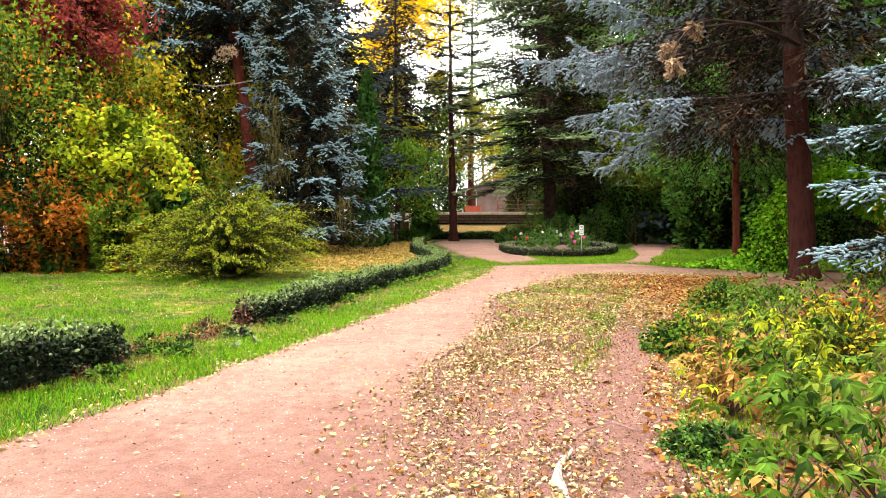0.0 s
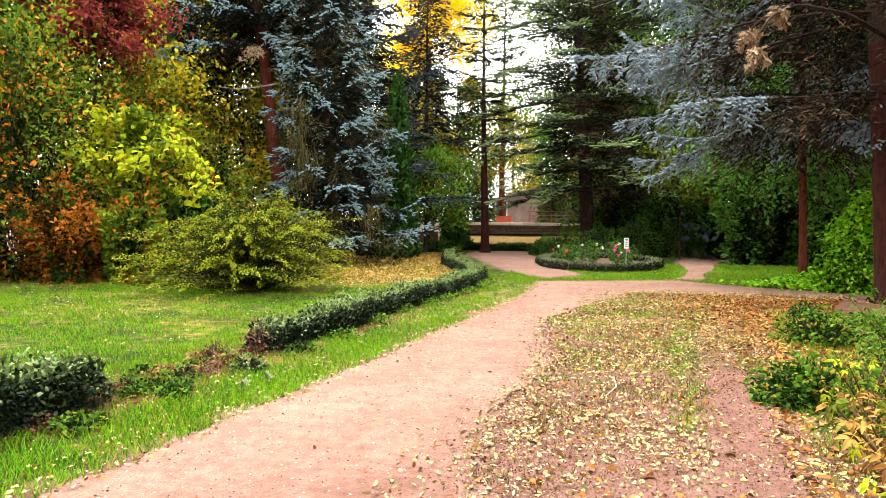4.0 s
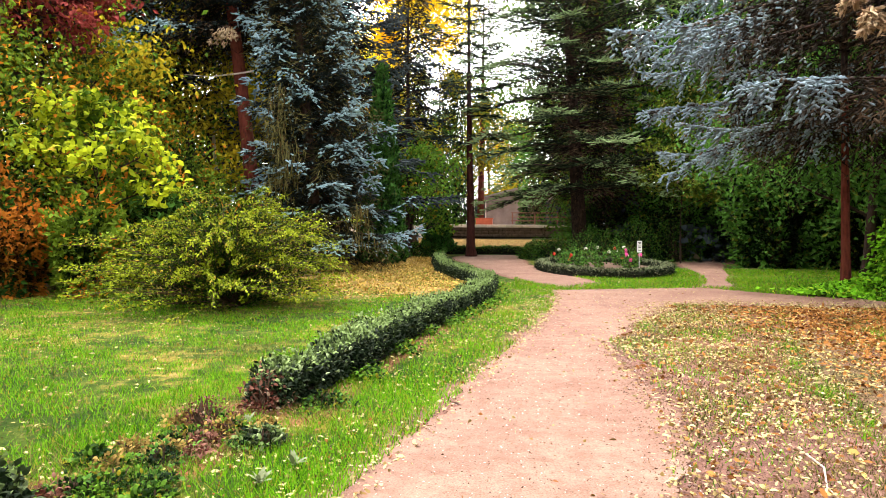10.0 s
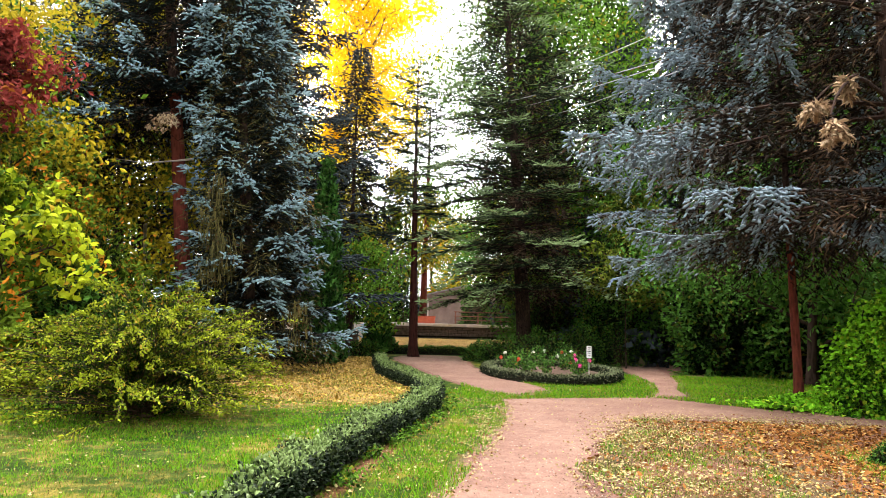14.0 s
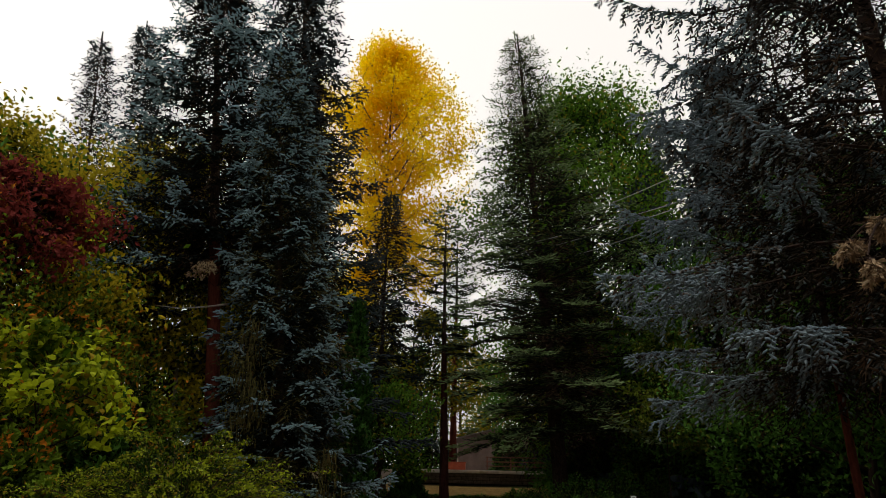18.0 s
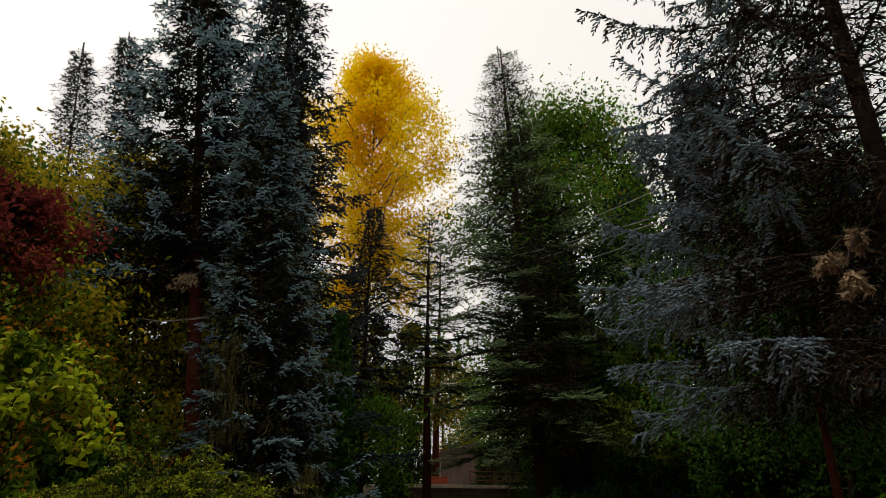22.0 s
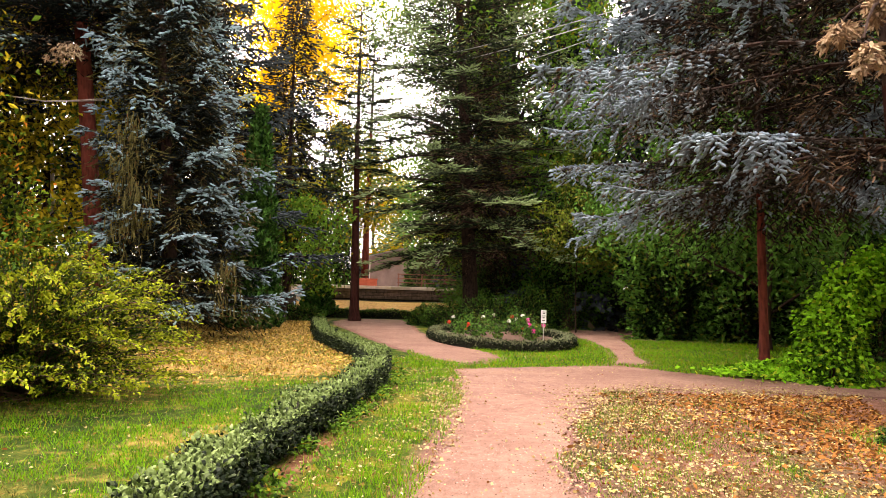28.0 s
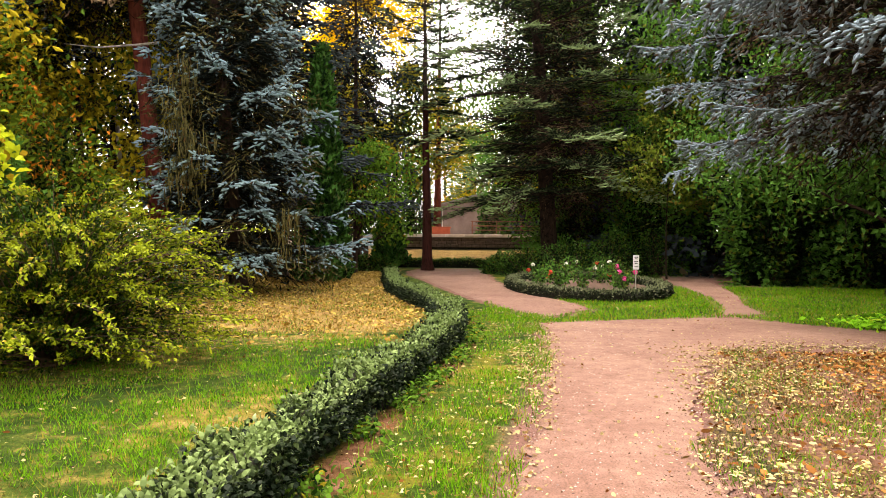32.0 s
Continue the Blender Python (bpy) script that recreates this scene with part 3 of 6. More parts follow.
bare = 0.85 * np.exp(-np.maximum(gap, 0) / (0.22 + 0.5 * smooth(right_of_path, -0.2, 0.2) * (1 - smooth(Y, 9, 14)))) + 0.35 * litter_zone * (1 - smooth(Y, 7, 11)) + 0.55 * np.exp(-((away(TRACK, X, Y) / 0.36) ** 2)) * (1 - smooth(Y, 9.5, 11.5)) + 0.4 * litter_zone + 0.12 + 0.16 * (left < -0.3) * (Y < 16)
bare += 0.5 * np.exp(-(((X - 5) / 2.5) ** 2 + ((Y - 23) / 0.5) ** 2)) * 0.4 + 0.3 * foot
bare += 0.35 * smooth(Y, 41, 60) + 0.5 * smooth(-X, 8.5, 10) + 0.5 * smooth(X, 9, 10.5) * smooth(Y, 29, 31)
for name, values in (("dry", dry), ("mould", mould), ("bare", bare)):
    ground.data.attributes.new(name, "FLOAT", "POINT").data.foreach_set("value", values.astype(np.float32).ravel())
for (name, poly), label in zip(EDGES.items(), ("wide pink packed-dirt path with scattered leaves", "pink packed-dirt path leading past the flower bed", "narrow orange-pink dirt path behind the flower bed")):
    bm = bmesh.new()
    bm.faces.new([bm.verts.new((x, y, 0.008)) for x, y in poly])
    bmesh.ops.triangulate(bm, faces=bm.faces[:])
    me = bpy.data.meshes.new(name)
    bm.to_mesh(me)
    bm.free()
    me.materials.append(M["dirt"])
    tagged(new(name, me), label, "path", kind="structure")


# ---- plant builders ----
def fingers(rng, p, d, length, radius):
    """A plump, blunt needle-covered shoot at each point p along d: two rings and a rounded tip."""
    n = len(p)
    d = unit(d)
    u, w = frames(d)
    L, R = np.broadcast_to(length, n)[:, None], np.broadcast_to(radius, n)[:, None]
    a = rng.uniform(0, 2.1, (n, 1))
    rings = [p + d * L * k + R * g * (np.cos(a + h) * u + np.sin(a + h) * w) for k, g in ((0.08, 0.72), (0.74, 1.0)) for h in (0, 2.094, 4.189)]
    v = np.stack([*rings, p + d * L], 1).reshape(-1, 3)
    return v, (7 * np.arange(n)[:, None, None] + np.array([(0, 1, 4), (0, 4, 3), (1, 2, 5), (1, 5, 4), (2, 0, 3), (2, 3, 5), (3, 4, 6), (4, 5, 6), (5, 3, 6)])[None]).reshape(-1, 3)


def feather(rng, crown, at, L, out, lat, per_m, twig, hang, shoot, plump, fuzz=0, bright=0.0, pack=0.52, bare=0.0):
    """Clothes one limb: twigs in pairs along it, each a feather of short shoots that droops towards its end."""
    m = max(6, int(per_m * L))
    s = np.r_[np.sort(rng.uniform(0.12, 1.0, m)), 0.45]
    side = np.r_[np.where(np.arange(m) % 2, 1.0, -1.0), 0.0]
    ln = np.r_[np.minimum(twig * L * (1.08 - s[:-1]) * rng.uniform(0.6, 1.2, m) + 0.22, 1.5), 0.55 * L]
    sag = np.r_[hang * rng.uniform(0.25, 1.7, m), 0.0]
    dt = unit(lat * (side * rng.uniform(0.7, 1.1, m + 1))[:, None] + out * 0.62 + UP * rng.normal(0.05, 0.12, (m + 1, 1)))
    gap = shoot * pack
    count = np.maximum(3, (ln / gap).astype(int))
    t = np.repeat(np.arange(m + 1), count)
    x = (np.arange(len(t)) - np.repeat(np.cumsum(count) - count, count) + 1.0) * gap
    run = x / ln[t]
    main = t == m
    p = np.where(main[:, None], at(np.clip(0.45 + 0.55 * run, 0, 1)), at(s[t]) + dt[t] * (x * (1 - 0.35 * np.minimum(sag[t], 1) * run))[:, None] - UP * (sag[t] * x * run**0.6)[:, None])
    along = unit(np.where(main[:, None], out, dt[t] - UP * (sag[t] * (0.4 + run))[:, None]))
    across = unit(np.cross(UP, along))
    flip = np.where(np.arange(len(t)) % 2, 1.0, -1.0)[:, None]
    d = along * 0.8 + across * flip * rng.uniform(0.25, 0.8, (len(t), 1)) + UP * rng.uniform(-0.1, 0.35, (len(t), 1)) + rng.normal(0, 0.1, (len(t), 3))
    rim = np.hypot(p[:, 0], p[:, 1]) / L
    # Tips pale as new growth; shade inside the crown is put in too.
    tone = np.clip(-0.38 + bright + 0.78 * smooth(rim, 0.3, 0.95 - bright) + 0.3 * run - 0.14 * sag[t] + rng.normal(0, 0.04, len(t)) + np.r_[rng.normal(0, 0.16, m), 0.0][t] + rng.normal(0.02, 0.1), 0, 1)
    if bare:
        live = rng.uniform(0, 1, len(t)) > bare * (1 - smooth(rim, 0.3, 0.75))
        p, d, t, tone = p[live], d[live], t[live], tone[live]
    if plump < 0.015 or plump > 0.08:
        v, f = needles(rng, p, d, shoot * 1.5, plump * 1.6, 3, 0.05 if plump < 0.015 else 0.2)
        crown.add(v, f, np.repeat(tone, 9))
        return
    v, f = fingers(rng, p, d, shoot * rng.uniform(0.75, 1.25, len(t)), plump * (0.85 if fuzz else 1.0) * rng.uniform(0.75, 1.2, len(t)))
    # Darker at each shoot's foot, paler at its tip.
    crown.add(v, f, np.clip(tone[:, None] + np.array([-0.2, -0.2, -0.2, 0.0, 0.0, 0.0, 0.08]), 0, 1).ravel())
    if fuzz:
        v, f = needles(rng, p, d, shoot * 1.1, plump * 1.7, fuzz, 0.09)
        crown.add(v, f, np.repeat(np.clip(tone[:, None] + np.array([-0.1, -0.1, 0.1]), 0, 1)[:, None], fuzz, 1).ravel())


def conifer(rng, h, base, rad, step, per, droop=0.35, lift=0.1, tip=0.12, dens=10, shoot=0.26, hang=0.35, pw=0.8, low=1.0, lean=None, twig=0.36, plump=0.03, fuzz=0, full=-0.3, tier=0.22, rear=0.5, bright=0.0, pack=0.52, bare=0.0):
    """The crown and the limbs of a needle tree: whorls of limbs, on them twigs, on these shoots set with needles."""
    crown, limbs = Geo(), Geo()
    z = base
    while z < h - 0.25:
        f = (z - base) / (h - base)
        reach = rad * min((1 - f) ** pw, 2.1 * (1 - f)) * (low + (1 - low) * min(1, f / 0.15)) + 0.15
        for a in rng.uniform(0, 2 * np.pi) + np.arange(per) * 2 * np.pi / per + rng.normal(0, 0.25, per):
            L = reach * rng.uniform(0.68, 1.12) * (lean(a, z) if lean else 1.0)
            out, lat = np.array([np.cos(a), np.sin(a), 0]), np.array([-np.sin(a), np.cos(a), 0])
            z0, dr = z + rng.uniform(-tier, tier) * step, droop * rng.uniform(0.7, 1.3) * (1 - 0.6 * f)
            li = lift + rear * f
            bend, wave, kink = rng.normal(0, 0.12), rng.uniform(0, 6.28), rng.uniform(0.02, 0.05)

            def at(s):
                s = np.asarray(s)[..., None]
                return s * L * out + bend * L * s**2 * lat + UP * (z0 + L * (li * s - dr * s**2 + tip * s**4 + kink * s * np.sin(7 * s + wave))) + lat * L * kink * s * np.cos(6 * s + wave)

            limbs.add(*tube(at(np.linspace(0, 0.97, 6)), np.linspace(0.010 + 0.007 * L, 0.004, 6), 4, False), 0.3)
            feather(rng, crown, at, L, out, lat, dens * (1 + full * f), twig * (1 + max(0, full) * f), hang, shoot, plump, fuzz, bright, pack, bare)
        z += step * rng.uniform(0.8, 1.2) * (1 - 0.4 * f)
    v, fc = needles(rng, np.array([[0, 0, h - 0.5 + 0.1 * i] for i in range(6)]), np.tile(UP, (6, 1)), 0.3, 0.07, 6)
    crown.add(v, fc, 0.8)
    return crown, limbs


def trunk(rng, h, r, bend=0.15, n=10, flare=1.5, z0=-0.1):
    """A tapered trunk with a flared foot and a slight bend."""
    z = np.r_[z0, 0.12, 0.35, np.linspace(0.9, h, 12)]
    ph = rng.uniform(0, 6.28, 2)
    x, y = bend * np.sin(z / h * 3 + ph[0]) - bend * np.sin(ph[0]), bend * np.cos(z / h * 2.5 + ph[1]) - bend * np.cos(ph[1])
    rr = r * (1 - 0.93 * (z / h).clip(0, 1) ** 0.9) * (1 + (flare - 1) * np.exp(-z.clip(0) / 0.22))
    v, f = tube(np.stack([x, y, z], 1), rr, n)
    v[:, :2] += (0.04 * r * rng.normal(size=(len(v), 2)))
    return Geo().add(v, f), lambda q: np.array([np.interp(q, z, x), np.interp(q, z, y), q])


def conifer_tree(name, label, at, seed, h, r, bark, leaf, inner=0.0, tilt=0.0, old="inner_twig", **kw):
    rng = np.random.default_rng(seed)
    t = thing(name, label, "tree", at)
    t.rotation_euler = (0, radians(-tilt), 0)
    stem, _ = trunk(rng, h, r, 0.08)
    v, f = stem.v[0], stem.f[0]
    # Dark bark above the crown's base: crown shade put into the colour.
    aloft = v[f, 2].mean(1) > kw["base"] + 1.2
    part("trunk", Geo().add(v, f[~aloft]).add(v, f[aloft], 0.5, 1), (bark, "dark_bark"), t, smooth=True)
    crown, limbs = conifer(rng, h, **kw)
    part("branchwork", limbs, "dark_bark", t, kind="stuff")
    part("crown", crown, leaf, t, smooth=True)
    # Dead twigs fill the crown, dark so that its inside reads as shaded.
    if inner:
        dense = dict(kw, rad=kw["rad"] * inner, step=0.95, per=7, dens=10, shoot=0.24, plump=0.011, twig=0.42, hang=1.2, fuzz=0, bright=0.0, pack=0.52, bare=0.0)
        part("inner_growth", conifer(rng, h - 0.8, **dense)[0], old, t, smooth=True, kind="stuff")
    return t


def leafy_tree(name, label, at, seed, h, r, bark, leaf, crown_from, wide, n=9000, size=0.14, shape=0.55, limbs=16, puff=0.55, droop=0.0, category="tree", heart=0.3):
    """A broad-leaved tree: trunk, limbs that fork into twigs, leaves in tufts on the twigs."""
    rng = np.random.default_rng(seed)
    t = thing(name, label, category, at)
    stem, mid = trunk(rng, h * 0.93, r, 0.25)
    part("trunk", stem, bark, t, smooth=True)
    wood, crown = Geo(), Geo()
    spots, ends = [], []
    for i in range(limbs):
        f = (i + 0.5) / limbs
        z = crown_from + (h * 0.9 - crown_from) * f**0.9
        reach = wide * (np.sin(np.pi * (0.12 + 0.86 * f) ** shape) ** 0.8 + 0.12)
        a = i * 2.4 + rng.normal(0, 0.3)
        out = np.array([np.cos(a), np.sin(a), 0])
        up = rng.uniform(0.35, 0.8)
        s = np.linspace(0, 1, 6)[:, None]
        line = mid(z) + s * reach * out + UP * reach * (up * s - droop * s**2) + rng.normal(0, 0.05, (6, 3)) * s * reach * 0.5
        wood.add(*tube(line, np.linspace(0.28 * r + 0.01, 0.012, 6), 5, False), 0.3)
        for _ in range(7):
            q = rng.uniform(heart, 1)
            b = np.array([np.interp(q, s[:, 0], line[:, c]) for c in range(3)])
            d = unit(out + rng.normal(0, 0.8, 3) + UP * (0.3 - droop))
            e = b + d * reach * rng.uniform(0.2, 0.45)
            bend = (b + e) / 2 + rng.normal(0, 0.06, 3) * reach
            wood.add(*tube(np.stack([b, bend, e]), [0.014 + 0.004 * reach, 0.01, 0.004], 3, False), 0.3)
            spots += [b * (1 - k) + e * k for k in (0.35, 0.7, 1.0)]
    spots = np.array(spots)
    p = spots[rng.integers(0, len(spots), n)] + rng.normal(0, puff * wide * 0.22, (n, 3)) * (1, 1, 0.8)
    d = rng.normal(0, 1, (n, 3)) - UP * (0.35 + droop)
    v, f = leaves(rng, p, d, size * rng.uniform(0.7, 1.25, n), size * 0.6, plain=n > 2000)
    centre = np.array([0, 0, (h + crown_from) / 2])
    # Leaves nearer the crown's middle are darker: inner shade put into the tone.
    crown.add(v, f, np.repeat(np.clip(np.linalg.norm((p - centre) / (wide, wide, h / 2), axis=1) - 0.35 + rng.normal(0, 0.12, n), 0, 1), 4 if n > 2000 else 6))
    part("branchwork", wood, bark, t, kind="stuff")
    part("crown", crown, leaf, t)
    return t


def shrub(name, label, at, seed, size, leaf, n=7000, leafsize=0.09, stems=26, shell=0.5, category="shrub", group="", rugged=1.0, waist=0.0):
    """A leafy shrub mass: stems fanned from the foot, leaves in a lumpy shell round them."""
    rng = np.random.default_rng(seed)
    sx, sy, sz = size
    t = thing(name, label, category, at, group)
    wood = Geo()
    for i in range(stems):
        a, tilt = rng.uniform(0, 6.28), rng.uniform(0.1, 0.8)
        s = np.linspace(0, 1, 5)[:, None]
        foot = np.array([np.cos(a) * sx * 0.3, np.sin(a) * sy * 0.3, -0.05]) * rng.uniform(0.1, 1)
        foot[2] = -0.05
        top = np.array([np.cos(a) * sx * tilt, np.sin(a) * sy * tilt, sz * rng.uniform(0.7, 0.98) * np.sqrt(1.05 - tilt**2)])
        line = foot + (top - foot) * s + rng.normal(0, 0.04, (5, 3)) * sz * s
        wood.add(*tube(line, np.linspace(0.022, 0.005, 5), 4, False), 0.3)
    u = unit(rng.normal(size=(n, 3)))
    u[:, 2] = np.abs(u[:, 2]) * 1.05 - 0.05
    lump = 1 + rugged * (0.16 * wobble(u[:, 0] * 3 + seed, u[:, 1] * 3, 2.2, seed) + 0.14 * wobble(u[:, 2] * 4, u[:, 0] * 4 + seed, 2.5, seed * 2.0) + 0.06 * wobble(u[:, 0] * 9, u[:, 2] * 9 + u[:, 1] * 7, 2.5, seed))
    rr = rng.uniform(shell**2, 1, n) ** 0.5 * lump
    p = u * rr[:, None] * (sx, sy, sz)
    p[:, 2] = np.maximum(p[:, 2], 0.04)
    p[:, :2] *= (1 - waist * (1 - smooth(p[:, 2], 0.05, 1.6)))[:, None]
    d = u + rng.normal(0, 0.7, (n, 3)) - UP * 0.3
    v, f = leaves(rng, p, d, leafsize * rng.uniform(0.7, 1.3, n), leafsize * 0.62, plain=n > 2600)
    part("stemwork", wood, "twig", t, kind="stuff")
    # Inner leaves and hollows darker: shade put into the leaf tone.
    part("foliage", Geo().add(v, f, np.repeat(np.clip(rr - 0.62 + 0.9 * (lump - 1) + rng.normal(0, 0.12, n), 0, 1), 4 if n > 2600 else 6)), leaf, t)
    return t


def hedge(name, label, line, wide, high, seed, leaf, per_m, leafsize, closed=False, bumps=0.10):
    """A clipped row: a core painted as dark as the shade inside, and leaves all over its sides and top."""
    rng = np.random.default_rng(seed)
    t = thing(name, label, "hedge", (0, 0, 0))
    ln = np.concatenate([line, line[:1]]) if closed else line
    length = np.linalg.norm(np.diff(ln, axis=0), axis=1).sum()
    pts = curve(ln, int(length / 0.2))
    d = unit(np.gradient(pts, axis=0))
    nor = np.stack([-d[:, 1], d[:, 0]], 1)
    arc = np.linspace(0, np.pi, 9)
    px, pz = np.sign(np.cos(arc)) * np.abs(np.cos(arc)) ** 0.6, np.sin(arc) ** 0.55

    def lumpy(s):
        return 1 + bumps * (np.sin(s * 2.1 + seed) + 0.8 * np.sin(s * 5.3 + 2 * seed) + 0.5 * np.sin(s * 11 + seed)) / 1.6

    ss = np.linspace(0, length, len(pts))
    sc = lumpy(ss) * 0.84
    if not closed:
        sc = sc * np.clip(np.minimum(ss, length - ss) / 0.35, 0.02, 1) ** 0.5
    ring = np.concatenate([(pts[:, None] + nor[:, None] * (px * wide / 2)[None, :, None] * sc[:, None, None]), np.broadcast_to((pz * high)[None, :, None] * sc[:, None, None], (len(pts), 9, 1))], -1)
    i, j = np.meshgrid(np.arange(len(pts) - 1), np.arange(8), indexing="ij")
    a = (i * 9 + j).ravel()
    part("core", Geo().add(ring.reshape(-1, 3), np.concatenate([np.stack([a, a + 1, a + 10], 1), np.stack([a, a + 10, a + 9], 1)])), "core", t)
    n = int(per_m * length)
    s = rng.uniform(0, length, n)
    th = rng.uniform(0.02, np.pi - 0.02, n)
    depth = np.where(rng.uniform(0, 1, n) < 0.1, rng.uniform(1.05, 1.3, n), rng.uniform(0.8, 1.08, n)) * lumpy(s)
    if not closed:
        depth = depth * np.minimum(1, np.minimum(s + 0.12, length - s + 0.12) / 0.3) ** 0.5
    c = np.stack([np.interp(s, ss, pts[:, k]) for k in (0, 1)], 1)
    nn = np.stack([np.interp(s, ss, nor[:, k]) for k in (0, 1)], 1)
    ox, oz = np.sign(np.cos(th)) * np.abs(np.cos(th)) ** 0.6, np.sin(th) ** 0.55
    p = np.concatenate([c + nn * (ox * wide / 2 * depth)[:, None], (oz * high * depth)[:, None] + 0.01], 1)
    out = np.concatenate([nn * np.cos(th)[:, None], np.sin(th)[:, None]], 1)
    dd = out * 0.6 + rng.normal(0, 0.6, (n, 3)) + UP * 0.15
    v, f = leaves(rng, p, dd, leafsize * rng.uniform(0.7, 1.3, n), leafsize * 0.6)
    # Pale on top, near black on the sides: light and shade put into tone.
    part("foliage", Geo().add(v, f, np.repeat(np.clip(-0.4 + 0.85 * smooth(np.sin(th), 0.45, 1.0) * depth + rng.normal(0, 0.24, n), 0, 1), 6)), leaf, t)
    return t


def arching_bush(name, label, at, seed, wide, high, leaf, stems=430, per=130, leafsize=0.064):
    """Long thin stems that arch out from one foot, with leaves in pairs along them."""
    rng = np.random.default_rng(seed)
    t = thing(name, label, "bush", at)
    wood, fol = Geo(), Geo()
    for i in range(stems):
        a = rng.uniform(0, 6.28)
        q = rng.uniform(0.15, 1) ** 0.8
        out, lat = np.array([np.cos(a), np.sin(a), 0]), np.array([-np.sin(a), np.cos(a), 0])
        top = high * (rng.uniform(0.12, 0.5) if i % 4 == 0 else rng.uniform(0.4, 1.08)) * np.sqrt(max(0.05, 1 - 0.72 * q * q))
        reach = wide * q * (rng.uniform(1.1, 1.3) if i % 9 == 0 else rng.uniform(0.85, 1.08))
        sag = rng.uniform(0.0, 0.55) * q

        def at_s(s):
            s = np.asarray(s)[..., None]
            return out * reach * s**1.25 + lat * (0.12 * reach * np.sin(s * 3 + i)) + UP * top * (1 - (1 - s) ** 1.9 - sag * s**3) + out * 0.12

        wood.add(*tube(at_s(np.linspace(0, 1, 8)), np.linspace(0.014, 0.003, 8), 3, False), 0.3)
        n = int(per * rng.uniform(0.7, 1.2))
        s = rng.uniform(0.14, 1.0, n) ** 0.75
        p = at_s(s) + rng.normal(0, 0.035, (n, 3)) * (1.15 - 0.6 * s[:, None])
        d = unit(at_s(np.minimum(s + 0.03, 1.0)) - at_s(s - 0.03)) + rng.normal(0, 0.65, (n, 3))
        v, f = leaves(rng, p, d, leafsize * rng.uniform(0.65, 1.3, n), leafsize * 0.46)
        # Yellower towards stem ends; the shaded inside is put into the tone too.
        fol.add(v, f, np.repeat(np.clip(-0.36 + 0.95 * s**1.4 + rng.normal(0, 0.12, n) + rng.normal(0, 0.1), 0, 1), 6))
    part("stemwork", wood, "twig", t, kind="stuff")
    part("foliage", fol, leaf, t)
    return t


def column(name, label, at, seed, h, r, leaf, n=9000, pw=0.7):
    """A dense tree of upright scaly sprays, narrow and pointed."""
    rng = np.random.default_rng(seed)
    t = thing(name, label, "tree", at)
    stem, _ = trunk(rng, h * 0.8, 0.12, 0.03)
    part("trunk", stem, "dark_bark", t)
    z = h * (1 - rng.uniform(0, 1, n) ** 0.6) * 0.98 + 0.05
    a = rng.uniform(0, 6.28, n)
    rr = r * (1 - z / h) ** pw * (1 + 0.14 * np.sin(a * 5 + z * 2) + 0.1 * np.sin(z * 6 + a * 2)) * rng.uniform(0.7, 1.05, n)
    out = np.stack([np.cos(a), np.sin(a), 0 * a], 1)
    v, f = needles(rng, out * rr[:, None] + UP * z[:, None], out * 0.45 + UP + rng.normal(0, 0.25, (n, 3)), 0.34, 0.11, 5, 0.2)
    part("crown", Geo().add(v, f, np.repeat(rng.uniform(0, 0.8, n), 15)), leaf, t)
    return t

# ---- large trees ----
front = lambda az, gain: (lambda a, z: 1 + gain * math.cos(a - az))
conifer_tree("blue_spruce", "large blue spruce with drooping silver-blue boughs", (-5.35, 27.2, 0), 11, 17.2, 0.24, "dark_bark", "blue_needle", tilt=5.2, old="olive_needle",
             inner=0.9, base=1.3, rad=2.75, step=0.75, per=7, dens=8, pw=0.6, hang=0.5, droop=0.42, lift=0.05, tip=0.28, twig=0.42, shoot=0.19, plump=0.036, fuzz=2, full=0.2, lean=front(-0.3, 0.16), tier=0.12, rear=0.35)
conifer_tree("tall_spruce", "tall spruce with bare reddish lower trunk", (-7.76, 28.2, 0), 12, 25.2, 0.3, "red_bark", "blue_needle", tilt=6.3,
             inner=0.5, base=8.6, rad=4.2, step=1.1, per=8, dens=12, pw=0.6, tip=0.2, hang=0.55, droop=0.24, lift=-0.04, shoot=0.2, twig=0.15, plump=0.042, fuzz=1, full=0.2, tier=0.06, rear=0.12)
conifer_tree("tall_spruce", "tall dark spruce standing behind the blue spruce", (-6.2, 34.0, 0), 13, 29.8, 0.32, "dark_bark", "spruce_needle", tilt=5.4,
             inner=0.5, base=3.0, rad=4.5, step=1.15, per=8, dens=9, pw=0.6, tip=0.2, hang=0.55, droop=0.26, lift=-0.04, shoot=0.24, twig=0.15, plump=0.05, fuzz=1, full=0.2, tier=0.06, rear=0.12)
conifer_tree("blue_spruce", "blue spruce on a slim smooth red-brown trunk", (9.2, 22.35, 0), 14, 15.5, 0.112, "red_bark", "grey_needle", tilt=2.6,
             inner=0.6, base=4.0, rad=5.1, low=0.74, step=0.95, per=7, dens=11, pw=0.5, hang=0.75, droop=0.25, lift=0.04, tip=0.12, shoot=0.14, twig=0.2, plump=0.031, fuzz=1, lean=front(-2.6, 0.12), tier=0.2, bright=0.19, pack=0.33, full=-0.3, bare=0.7)
